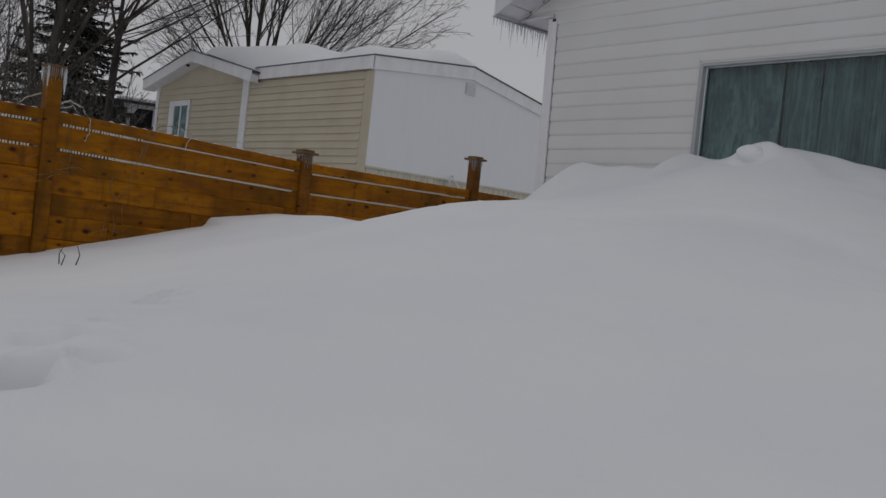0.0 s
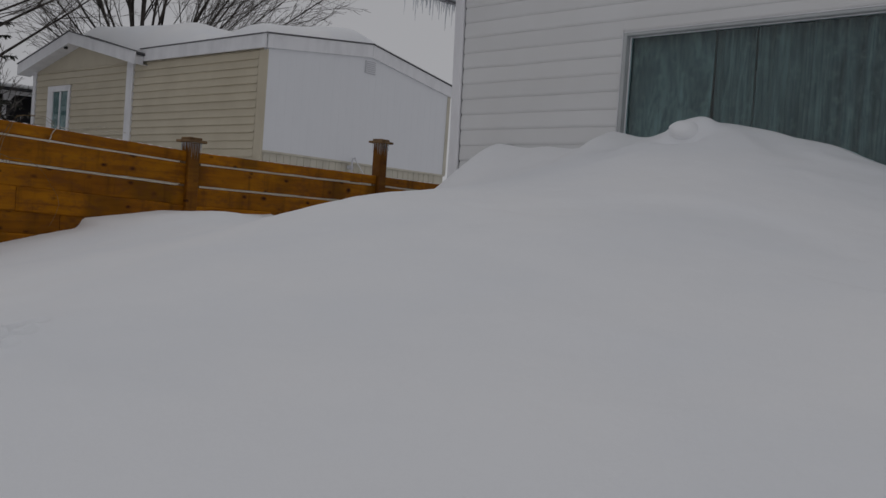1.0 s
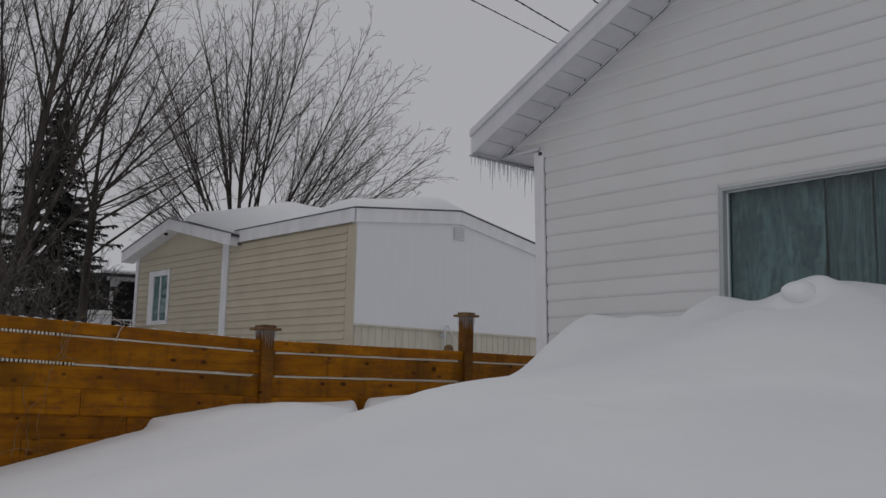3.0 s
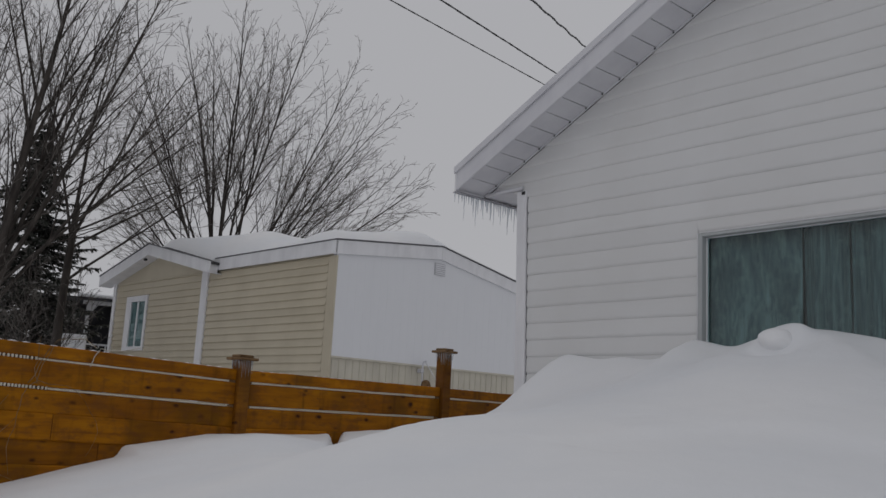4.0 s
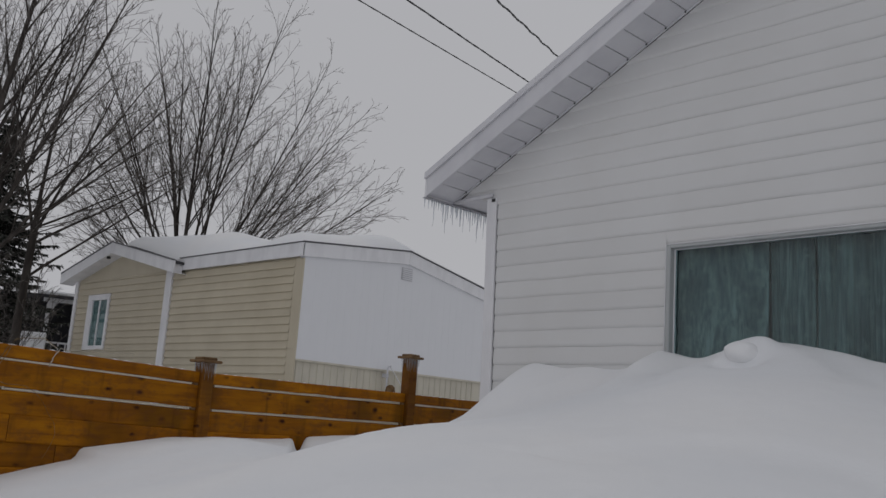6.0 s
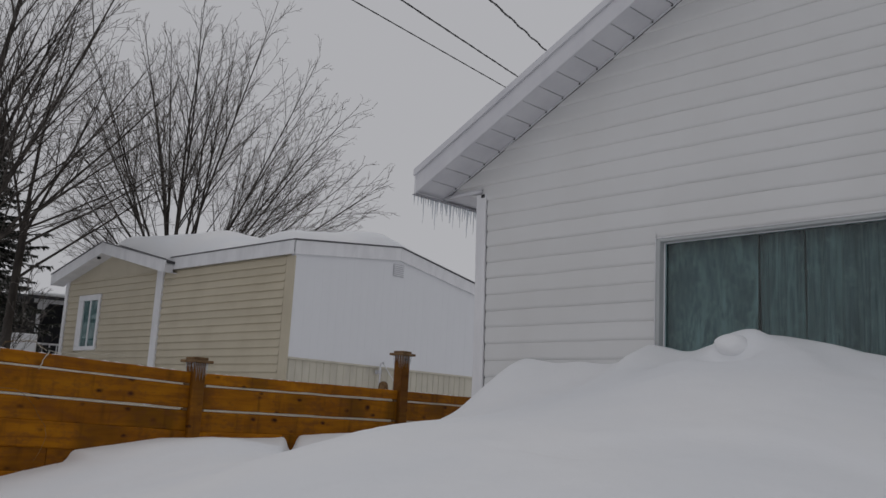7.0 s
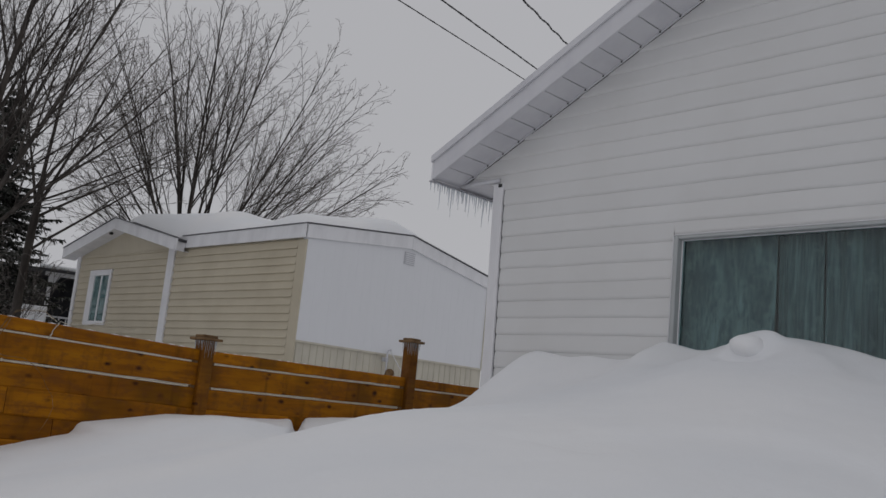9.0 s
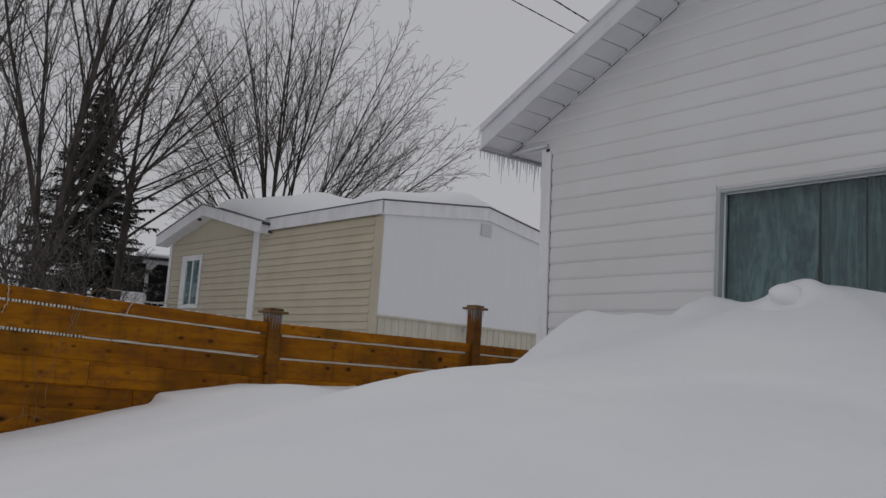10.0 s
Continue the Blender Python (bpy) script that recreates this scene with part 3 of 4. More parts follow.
build_curtain(2.379, 3.745, 0.104, 58, 0.026, "dark teal curtain gathered in narrow folds behind the pane", 5, FOLD_SHADED)

# ---- icicles along the eave ----
ICICLE_MESHES = []
for kind in range(4):
    rnd = random.Random(40 + kind)
    v, f = [], []
    pts = [(0.0005 * rnd.uniform(-1, 1) * q, 0.0005 * rnd.uniform(-1, 1) * q, -0.125 * q) for q in range(9)]
    tube(v, f, pts, [0.0085, 0.008, 0.0068, 0.006, 0.005, 0.0042, 0.0032, 0.0022, 0.0008], 6)
    ICICLE_MESHES.append(mesh_of("icicle", v, f, ICE, True))
rnd = random.Random(8)
y = -OVER + 0.005
while y < 0.75:
    ln = rnd.choice((0.06, 0.08, 0.10, 0.13, 0.17, 0.22)) * rnd.uniform(0.8, 1.2)
    ob = new("icicle", ICICLE_MESHES[rnd.randrange(4)])
    ob.matrix_world = Matrix.LocRotScale((EAVE_X - 0.008 + rnd.uniform(-0.006, 0.012), y, EAVE_Z - 0.010), Euler((0, 0, rnd.uniform(0, 6))), (rnd.uniform(0.6, 1.1), rnd.uniform(0.6, 1.1), ln))
    tagged(ob, "thin clear icicle hanging from the eave", "icicle", group="icicles along the eave")
    y += rnd.uniform(0.012, 0.034)

# ---- the fence: stained boards between posts ----
FENCE = Matrix.Translation((-1.419, -1.334, 0)) @ Matrix.Rotation(math.atan2(0.084, 0.9965), 4, "Z")  # local y runs along it
POSTS = [(-4.36, 2.15), (-2.18, 2.165), (0.0, 1.885), (2.13, 2.125), (4.26, 2.1)]
JOINTS = [1.812, 1.724, 1.551, 1.400, 1.242, 1.092, 0.935, 0.775, 0.615]
CUTS = {3: -1.35, 4: -1.03, 5: -1.69}  # butt joints in the stretch beside the tall post


def board_mesh(x, a, b, low, high, seed, worn):
    """A board from a to b along the fence: rounded arrises that waver where the wood has worn."""
    n = max(2, int((b - a) / 0.09))
    v, f = [], []
    for i in range(n + 1):
        q = i / n
        s = a + (b - a) * q
        zl = low[0] + (low[1] - low[0]) * q + 0.0028 * noise.noise((s * 5.0, seed, 1.0)) + 0.0014 * noise.noise((s * 17.0, seed, 2.0))
        zh = high[0] + (high[1] - high[0]) * q + 0.0028 * noise.noise((s * 5.0, seed, 5.0)) + 0.0014 * noise.noise((s * 17.0, seed, 6.0))
        c = x + 0.002 * noise.noise((s * 1.5, seed, 9.0))
        w = worn * (1 + 0.35 * noise.noise((s * 8.0, seed, 3.0)))
        v += [(c - 0.014, s, zl + w), (c - 0.014 + w, s, zl), (c + 0.014 - w, s, zl), (c + 0.014, s, zl + w),
              (c + 0.014, s, zh - w), (c + 0.014 - w, s, zh), (c - 0.014 + w, s, zh), (c - 0.014, s, zh - w)]
    for i in range(n):
        for k in range(8):
            j = (k + 1) % 8
            f.append((i * 8 + k, i * 8 + j, i * 8 + 8 + j, i * 8 + 8 + k))
    f += [tuple(range(7, -1, -1)), tuple(n * 8 + k for k in range(8))]
    return mesh_of("board", v, f, WOOD)


def build_fence():
    fence = empty_thing("fence", "orange-stained wooden board fence half buried in snow", "fence", FENCE)
    rnd = random.Random(12)
    for s, top in POSTS:
        post = part("post", box((-0.05, s - 0.05, 0.1), (0.05, s + 0.05, top), 0.006), TALL_POST_WOOD if s < -1 else POST_WOOD, fence, "tall orange-stained square post" if s < -1 else "weathered brown square post")
        bm = bmesh.new()
        if s < -1:
            add_box(bm, (-0.062, s - 0.066, top), (0.062, s + 0.066, top + 0.018))
        else:
            add_box(bm, (-0.085, s - 0.085, top - 0.004), (0.085, s + 0.085, top + 0.016))
            add_box(bm, (-0.058, s - 0.058, top + 0.0162), (0.058, s + 0.058, top + 0.036))
        cap = part("cap", tidy(bm, 0.005), CAP_WOOD, post, "weathered square post cap")
        v, f = [], []
        for side in range(4):
            for q in range(8):
                u = -0.05 + 0.1 * q / 7 + rnd.uniform(-0.004, 0.004)
                ln = rnd.uniform(0.03, 0.13)
                x, yy = ((0.058, u), (-0.058, u), (u, 0.058), (u, -0.058))[side]
                tube(v, f, [(x, s + yy, top), (x * 0.96, s + yy * 0.97, top - ln * 0.5), (x * 0.93, s + yy * 0.94, top - ln)], [0.0022, 0.0018, 0.0008], 4)
        if s < -1:
            for x, yy, ln, r in ((0.056, -0.060, 0.15, 0.008), (0.030, 0.062, 0.13, 0.007), (0.056, 0.058, 0.18, 0.009), (-0.04, -0.062, 0.10, 0.006), (0.058, 0.030, 0.07, 0.006)):
                tube(v, f, [(x, s + yy, top + 0.004), (x * 1.03, s + yy, top - ln * 0.35), (x, s + yy * 1.02, top - ln * 0.7), (x * 0.98, s + yy, top - ln)], [r, r * 1.1, r * 0.7, r * 0.2], 7)
        ob = linked("ice_fringe", mesh_of("ice_fringe", v, f, ICE, True), post, label="fine icicles under the cap")
        ob["kind"] = "stuff"
    for (s0, _), (s1, _) in zip(POSTS, POSTS[1:]):
        for i in range(len(JOINTS) - 1):
            gap = 0.016 if i in (1, 2) else (-0.007 if i else 0.0)
            low = 0.016 if i in (0, 1) else -0.007  # lower boards lap over one another
            hi, lo = JOINTS[i] - gap / 2, JOINTS[i + 1] + low / 2
            x = rnd.uniform(-0.002, 0.002) + ((0.007 if i % 2 else -0.006) if i > 2 else 0.0)
            dz = rnd.uniform(-0.004, 0.004) if i < 3 else 0.0
            lift = 0.068 if s1 < 0.1 else 0.0  # the boards rise a little towards the tall post
            cut = (CUTS[i] if s0 < -2 and s1 > -1 else s0 + (s1 - s0) * rnd.uniform(0.25, 0.75)) if i in (3, 4, 5) else None
            ends = [(s0 + 0.051, s1 - 0.051)] if cut is None else [(s0 + 0.051, cut - 0.002), (cut + 0.002, s1 - 0.051)]
            for a, b_ in ends:
                ra, rb = (lift * (s1 - e) / (s1 - s0) if s0 > -3 else lift for e in (a, b_))
                linked("board", board_mesh(x, a, b_, (lo + ra, lo + rb + dz), (hi + ra, hi + rb + dz), rnd.uniform(0, 50), 0.0095 if i > 1 else 0.006), fence)
        def rise(q):
            return (0.068 * (s1 - q) / (s1 - s0) if s0 > -3 else 0.068) if s1 < 0.1 else 0.0
        # spacer blocks at the gaps' ends and beads of ice in the gaps
        v, f = [], []
        for i in (1, 2):
            for e in (s0 + 0.07, s1 - 0.07):
                part("spacer", box((-0.012, e - 0.018, JOINTS[i] - 0.008 + rise(e)), (0.012, e + 0.018, JOINTS[i] + 0.008 + rise(e))), CAP_WOOD, fence)
            s = s0 + 0.10
            while s < s1 - 0.11:
                zj = JOINTS[i] + rise(s)
                full = noise.noise((s * 1.3, i * 3.0, 0.5)) + (0.7 if s > -1.0 else -0.25)
                if full > 0:
                    tube(v, f, [(0.004, s - 0.012, zj - 0.001), (0.004, s + 0.012, zj - 0.001)], [0.0078, 0.0078], 6)
                else:
                    tube(v, f, [(0.008, s, zj + 0.010), (0.008, s, zj), (0.008, s, zj - 0.009)], [0.0070, 0.0078, 0.0066], 6)
                s += 0.0225 if full > 0 else rnd.uniform(0.019, 0.027)
        ob = linked("ice_strip", mesh_of("ice_strip", v, f, CREAM_ICE, True), fence, label="white frozen drops and ice filling the board gaps")
        ob["kind"] = "stuff"
        # a thin crest of ice on the top board
        v, f = [], []
        for q in range(24):
            a = s0 + 0.06 + (s1 - s0 - 0.12) * q / 24
            if rnd.random() < 0.7:
                zj = JOINTS[0] + rise(a) - 0.002
                tube(v, f, [(0, a, zj - 0.004), (0, a + 0.04, zj), (0, a + 0.085, zj - 0.004)], [0.005, 0.008, 0.004], 5)
        ob = linked("snow_crest", mesh_of("snow_crest", v, f, SNOW, True), fence, label="thin crust of frozen snow on the top board")
        ob["kind"] = "stuff"


build_fence()


def build_vine(label, start, count, seed):
    rnd = random.Random(seed)
    v, f = [], []
    for _ in range(count):
        p = Vector(start) + Vector((rnd.uniform(0, 0.02), rnd.uniform(-0.1, 0.1), 0))
        d = Vector((0.02, rnd.uniform(-0.6, 0.9), rnd.uniform(0.2, 1.0))).normalized()
        pts = [p.copy()]
        for _ in range(rnd.randint(7, 13)):
            d = (d + Vector((rnd.uniform(-0.1, 0.1), rnd.uniform(-0.5, 0.5), rnd.uniform(-0.55, 0.3)))).normalized()
            p = p + d * rnd.uniform(0.04, 0.08)
            p.z = min(p.z, 1.90)
            p.x = min(max(p.x, 0.028), 0.09) if p.z < 1.84 else p.x
            pts.append(p.copy())
        r = rnd.uniform(0.0016, 0.0034)
        tube(v, f, pts, [r * (1 - 0.6 * i / len(pts)) for i in range(len(pts))], 5)
    ob = new("dry_vine", mesh_of("dry_vine", v, f, VINE, True))
    ob.matrix_world = FENCE
    tagged(ob, label, "vine")


build_vine("dry brown vine stems tangled over the fence boards", (0.03, -1.95, 1.45), 4, 4)
build_vine("dry leafless vine climbing over the fence top", (0.03, -1.45, 1.62), 5, 9)
build_vine("thin dead stems lying against the lower fence boards", (0.03, -1.75, 1.05), 3, 15)


def build_icy_stem(label, runs):
    """Stems cased in cloudy ice, each a bent run of points along the fence."""
    v, f = [], []
    rnd = random.Random(len(runs))
    for pts, r in runs:
        fine = []
        for p, q in zip(pts, pts[1:]):
            for k in range(4):
                fine.append(Vector(p).lerp(Vector(q), k / 4) + Vector((rnd.gauss(0, 0.003), rnd.gauss(0, 0.003), rnd.gauss(0, 0.003))))
        fine.append(Vector(pts[-1]))
        tube(v, f, fine, [r * rnd.uniform(0.75, 1.25) * (1 - 0.5 * i / len(fine)) for i in range(len(fine))], 6)
    ob = new("icy_vine", mesh_of("icy_vine", v, f, ICY_STEM, True))
    ob.matrix_world = FENCE
    tagged(ob, label, "vine")


build_icy_stem("ice-coated vine arching beside the tall fence post", [
    ([(0.02, -2.13, 1.93), (0.03, -2.06, 1.965), (0.03, -1.97, 1.93), (0.03, -1.91, 1.86), (0.03, -1.90, 1.78), (0.03, -1.93, 1.70)], 0.0055),
    ([(0.02, -2.12, 1.90), (0.02, -2.03, 1.93), (0.02, -1.99, 1.89)], 0.004),
    ([(-0.03, -2.24, 1.98), (-0.03, -2.32, 1.95), (-0.03, -2.40, 1.87)], 0.006)])
build_icy_stem("pale ice-coated stems trailing over the top board", [
    ([(0.03, -1.16, 1.75), (0.03, -1.14, 1.80), (0.03, -1.10, 1.865), (0.02, -0.95, 1.86), (0.02, -0.80, 1.875), (0.02, -0.58, 1.885)], 0.0034),
    ([(0.02, -1.12, 1.86), (0.02, -1.20, 1.91), (0.02, -1.30, 1.925)], 0.0028), ([(0.02, -0.92, 1.865), (0.02, -0.80, 1.905), (0.02, -0.74, 1.90)], 0.0025)])


def build_stalks():
    rnd = random.Random(3)
    v, f = [], []
    for i in range(3):
        x, yy = -0.26 + 0.12 * i + rnd.uniform(-0.02, 0.02), -3.67 + rnd.uniform(-0.03, 0.03)
        z = snow_height(x, yy) - 0.02
        tube(v, f, [(x, yy, z), (x + 0.01, yy + rnd.uniform(-0.03, 0.03), z + 0.08), (x + 0.02, yy + rnd.uniform(-0.05, 0.05), z + 0.11 + rnd.uniform(0, 0.04))], [0.004, 0.003, 0.0015], 5)
    tagged(new("dead_stalks", mesh_of("dead_stalks", v, f, BARK)), "dark dead plant stalks standing out of the snow", "plant", kind="stuff")


build_stalks()

# ---- the neighbouring mobile home ----
NB = Matrix.Translation((-9.79, 5.285, 0.015)) @ Matrix.Rotation(radians(2.5), 4, "Z")  # local x along the tan wall, y along the white end
NC = 0.156


def build_neighbour():
    home = empty_thing("mobile_home", "tan and white mobile home with snow on its roof", "house", NB)
    W, RV, L = 5.34, 2.72, 9.3
    # core walls
    end = [(0, 2.6), (W, 2.6), (W, 4.45), (RV, 4.86), (0, 4.55)]
    part("end_wall", prism(end, -0.12, 0.0, "x"), WHITE_METAL, home, "plain white sheet-metal end wall")
    for i in range(26):  # low ribs of the sheet metal
        yv = 0.1 + i * 0.2
        top = 4.55 + (4.86 - 4.55) * yv / RV if yv < RV else 4.86 - (4.86 - 4.45) * (yv - RV) / (W - RV)
        part("rib", box((0.0002, yv, 2.605), (0.0009, yv + 0.012, top - 0.01)), WHITE_METAL, home)
    part("skirting_panel", box((-0.10, 0.02, 0.3), (-0.03, W - 0.02, 2.598)), CREAM_SKIRT, home)
    for i in range(30):
        yv = 0.06 + i * 0.17
        part("skirting_rib", box((-0.0295, yv, 0.3), (-0.018, yv + 0.02, 2.56)), CREAM_SKIRT, home)
    part("skirting_cap", box((-0.0295, 0.0, 2.565), (0.012, W, 2.599)), CREAM_SKIRT, home)
    for yv, nm in ((-0.02, "tan"), (W - 0.08, "white")):
        part("corner_trim", box((-0.10 if nm == "tan" else 0.004, yv, 0.3 if nm == "tan" else 2.6), (0.012, yv + (0.03 if nm == "tan" else 0.1), 4.5)), TAN_VINYL if nm == "tan" else CREAM_SKIRT, home)
    part("side_wall", box((-4.87, 0.001, 0.3), (-0.12, 0.14, 4.55)), TAN_VINYL, home)
    part("corner_board", box((-0.24, -0.022, 0.3), (-0.002, -0.001, 4.5), 0.003), TAN_VINYL, home)
    part("back_wall", box((-L, W - 0.12, 0.3), (-0.12, W, 4.45)), TAN_VINYL, home)
    part("far_wall", box((-L, 0.2, 0.3), (-L + 0.12, W - 0.12, 4.5)), TAN_VINYL, home)
    # tan siding: the long side, then the gabled part
    zb = 2.0
    while zb < 4.5:
        z1 = min(zb + NC, 4.53)
        v = [(-4.62, -0.032, zb), (-0.245, -0.032, zb), (-0.245, -0.004, z1), (-4.62, -0.004, z1), (-4.62, 0, zb), (-0.245, 0, zb)]
        linked("siding_board", mesh_of("siding_board", v, [(0, 1, 2, 3), (0, 4, 5, 1)], TAN_VINYL), home)
        zb += NC
    A0, A1, AP, AO = -9.28, -4.88, -7.05, -0.35
    ap_z, l_z, r_z = 5.35, 4.735, 4.685
    def under(x):
        return ap_z - 0.255 - (0.241 * (AP - x) if x < AP else 0.229 * (x - AP))
    part("gable_front", prism([(A0, 0.3), (A1, 0.3), (A1, under(A1)), (AP, under(AP)), (A0, under(A0))], 0.001, 0.12), TAN_VINYL, home)
    part("gable_side", box((A0, 0.121, 0.3), (A0 + 0.12, W - 0.13, 4.6)), TAN_VINYL, home)
    zb = 2.0
    while zb < 4.5:
        z1 = min(zb + NC, 4.56)
        wx0, wx1, wz0, wz1 = -8.52, -7.42, 2.81, 4.17
        for a, b_ in ([(A0 + 0.1, A1 - 0.02)] if z1 < wz0 or zb > wz1 else [(A0 + 0.1, wx0 - 0.01), (wx1 + 0.01, A1 - 0.02)]):
            v = [(a, -0.032, zb), (b_, -0.032, zb), (b_, -0.004, z1), (a, -0.004, z1), (a, 0, zb), (b_, 0, zb)]
            linked("siding_board", mesh_of("siding_board", v, [(0, 1, 2, 3), (0, 4, 5, 1)], TAN_VINYL), home)
        zb += NC
    part("white_post", box((-4.88, -0.06, 0.3), (-4.625, 0.0005, 4.56), 0.006), WHITE_TRIM, home, "white trim board between the two wall parts")
    part("white_post", box((A0 - 0.06, -0.05, 0.3), (A0 + 0.09, 0.0005, 4.6), 0.006), WHITE_TRIM, home)
    # window
    win = linked("window", None, home)
    tagged(win, "white-framed sliding window with pale curtains")
    part("window_casing", box((wx0, -0.05, wz1 - 0.14), (wx1, -0.001, wz1), 0.004), WHITE_TRIM, win)
    part("window_casing", box((wx0, -0.05, wz0), (wx1, -0.001, wz0 + 0.10), 0.004), WHITE_TRIM, win)
    part("window_casing", box((wx0, -0.05, wz0 + 0.101), (wx0 + 0.26, -0.001, wz1 - 0.141), 0.004), WHITE_TRIM, win)
    part("window_casing", box((wx1 - 0.10, -0.05, wz0 + 0.101), (wx1, -0.001, wz1 - 0.141), 0.004), WHITE_TRIM, win)
    part("glazing_bar", box((-7.93, -0.04, wz0 + 0.101), (-7.88, -0.006, wz1 - 0.141)), WHITE_TRIM, win)
    pane = part("pane", box((wx0 + 0.262, -0.02, wz0 + 0.102), (-7.931, -0.014, wz1 - 0.142)), GLASS, win)
    pane.visible_shadow = False
    pane = part("pane", box((-7.879, -0.02, wz0 + 0.102), (wx1 - 0.102, -0.014, wz1 - 0.142)), GLASS, win)
    pane.visible_shadow = False
    part("blind", box((wx0 + 0.27, -0.009, wz0 + 0.105), (wx1 - 0.11, -0.006, wz1 - 0.145)), BLIND, win, "pale teal blind behind the panes")
    # roof edges
    fx = 0.03
    part("eave_fascia", box((-4.62, -0.10, 4.52), (fx, -0.06, 4.785), 0.006), WHITE_TRIM, home)
    part("eave_soffit", box((-4.62, -0.039, 4.55), (-0.001, -0.001, 4.56)), WHITE_TRIM, home)
    part("end_fascia", prism([(-0.04, 4.52), (RV, 4.84), (RV, 5.11), (-0.04, 4.79)], 0.005, 0.05, "x", 0.005), WHITE_TRIM, home)
    part("end_fascia", prism([(RV + 0.001, 4.84), (5.42, 4.39), (5.42, 4.635), (RV + 0.001, 5.11)], 0.005, 0.05, "x", 0.005), WHITE_TRIM, home)
    part("metal_edge", prism([(-0.09, 4.791), (RV, 5.116), (5.45, 4.641), (5.45, 4.662), (RV, 5.138), (-0.09, 4.812)], -0.02, 0.07, "x"), DARK_EDGE, home, "dark metal roof edge")
    part("metal_edge", box((-4.3, -0.115, 4.788), (-0.021, -0.03, 4.806)), DARK_EDGE, home, "dark metal roof edge")
    part("roof", prism([(-0.03, 4.60), (RV, 4.92), (5.42, 4.46), (5.42, 4.63), (RV, 5.105), (-0.03, 4.78)], -4.62, -0.021, "x"), SHINGLE, home)
    part("roof", prism([(1.2, 4.74), (RV, 4.92), (5.42, 4.46), (5.42, 4.63), (RV, 5.105), (1.2, 4.91)], -L, -4.621, "x"), SHINGLE, home)
    # gabled roof over the left part
    for xa, za, xb, zb2 in ((-9.6, l_z, AP, ap_z), (AP, ap_z, -4.10, r_z)):
        part("rake_fascia", prism([(xa, za - 0.27), (xb, zb2 - 0.27), (xb, zb2), (xa, za)], AO, AO + 0.04, bevel=0.006), WHITE_TRIM, home)
        part("rake_soffit", prism([(xa, za - 0.262), (xb, zb2 - 0.262), (xb, zb2 - 0.25), (xa, za - 0.25)], AO + 0.041, -0.001), WHITE_TRIM, home)
        part("metal_edge", prism([(xa, za + 0.001), (xb, zb2 + 0.001), (xb, zb2 + 0.022), (xa, za + 0.022)], AO - 0.02, AO + 0.06), DARK_EDGE, home, "dark metal roof edge")
        part("roof", prism([(xa, za - 0.06), (xb, zb2 - 0.06), (xb, zb2 - 0.003), (xa, za - 0.003)], AO + 0.061, W), SHINGLE, home)
    part("end_cap", box((-4.19, AO + 0.041, 4.43), (-4.152, -0.102, 4.63), 0.004), WHITE_TRIM, home)
    part("light_fixture", box((AP - 0.28, AO + 0.03, 4.97), (AP - 0.20, AO + 0.12, 5.03), 0.02), DARK, home, "small dark lamp under the gable peak")
    # roof vent on the end wall
    # back plate painted grey for the shade in the slits between louvres
    vent = part("wall_vent", box((0.005, 2.55, 4.50), (0.012, 2.86, 4.76)), RIB_GREY, home, "white louvred vent with slit shade painted on its grey back")
    for i in range(6):
        part("louvre", box((0.0125, 2.57, 4.515 + i * 0.04), (0.03, 2.84, 4.535 + i * 0.04)), WHITE_METAL, vent)
    return home


build_neighbour()


def roof_snow(name, label, x0, x1, y0, y1, base, thick, seed):
    """A rounded blanket of snow over a roof: base(x, y) is the roof's height."""
    nx, ny = 60, 30
    top, bot = [], []
    for j in range(ny + 1):
        for i in range(nx + 1):
            x, yy = x0 + (x1 - x0) * i / nx, y0 + (y1 - y0) * j / ny
            e = min(i / nx * (x1 - x0), (1 - i / nx) * (x1 - x0), j / ny * (y1 - y0), (1 - j / ny) * (y1 - y0))
            h = thick * (1 - math.exp(-e / 0.22)) * (1 + 0.35 * noise.noise((x * 0.45, yy * 0.45, seed)) + 0.1 * noise.noise((x * 2, yy * 2, seed)))
            h *= (1 - 0.5 * math.exp(-((x + 2.3) / 0.9) ** 2)) * (1 + 0.15 * math.exp(-((x + 0.9) / 0.7) ** 2 - ((yy - 2.9) / 1.2) ** 2) + 0.55 * math.exp(-((x + 4.6) / 1.7) ** 2))
            top.append((x, yy, base(x, yy) + 0.006 + h))
            bot.append((x, yy, base(x, yy) + 0.004))
    w, n = nx + 1, len(top)
    f = [(j * w + i, j * w + i + 1, (j + 1) * w + i + 1, (j + 1) * w + i) for j in range(ny) for i in range(nx)]
    f += [(n + d, n + c, n + b_, n + a) for a, b_, c, d in f]
    ob = new(name, mesh_of(name, top + bot, f, SNOW, True))
    ob.matrix_world = NB
    tagged(ob, label, "snow", kind="stuff")


def main_roof(x, y):
    return 4.815 + 0.119 * y if y < 2.72 else 5.139 - 0.178 * (y - 2.72)


roof_snow("roof_snow", "thick rounded blanket of snow on the mobile home roof", -9.2, -0.3, 0.10, 5.1, lambda x, y: max(main_roof(x, y), 5.36 - 0.235 * abs(x + 7.05) if x < -4.2 else 0), 0.37, 6.0)


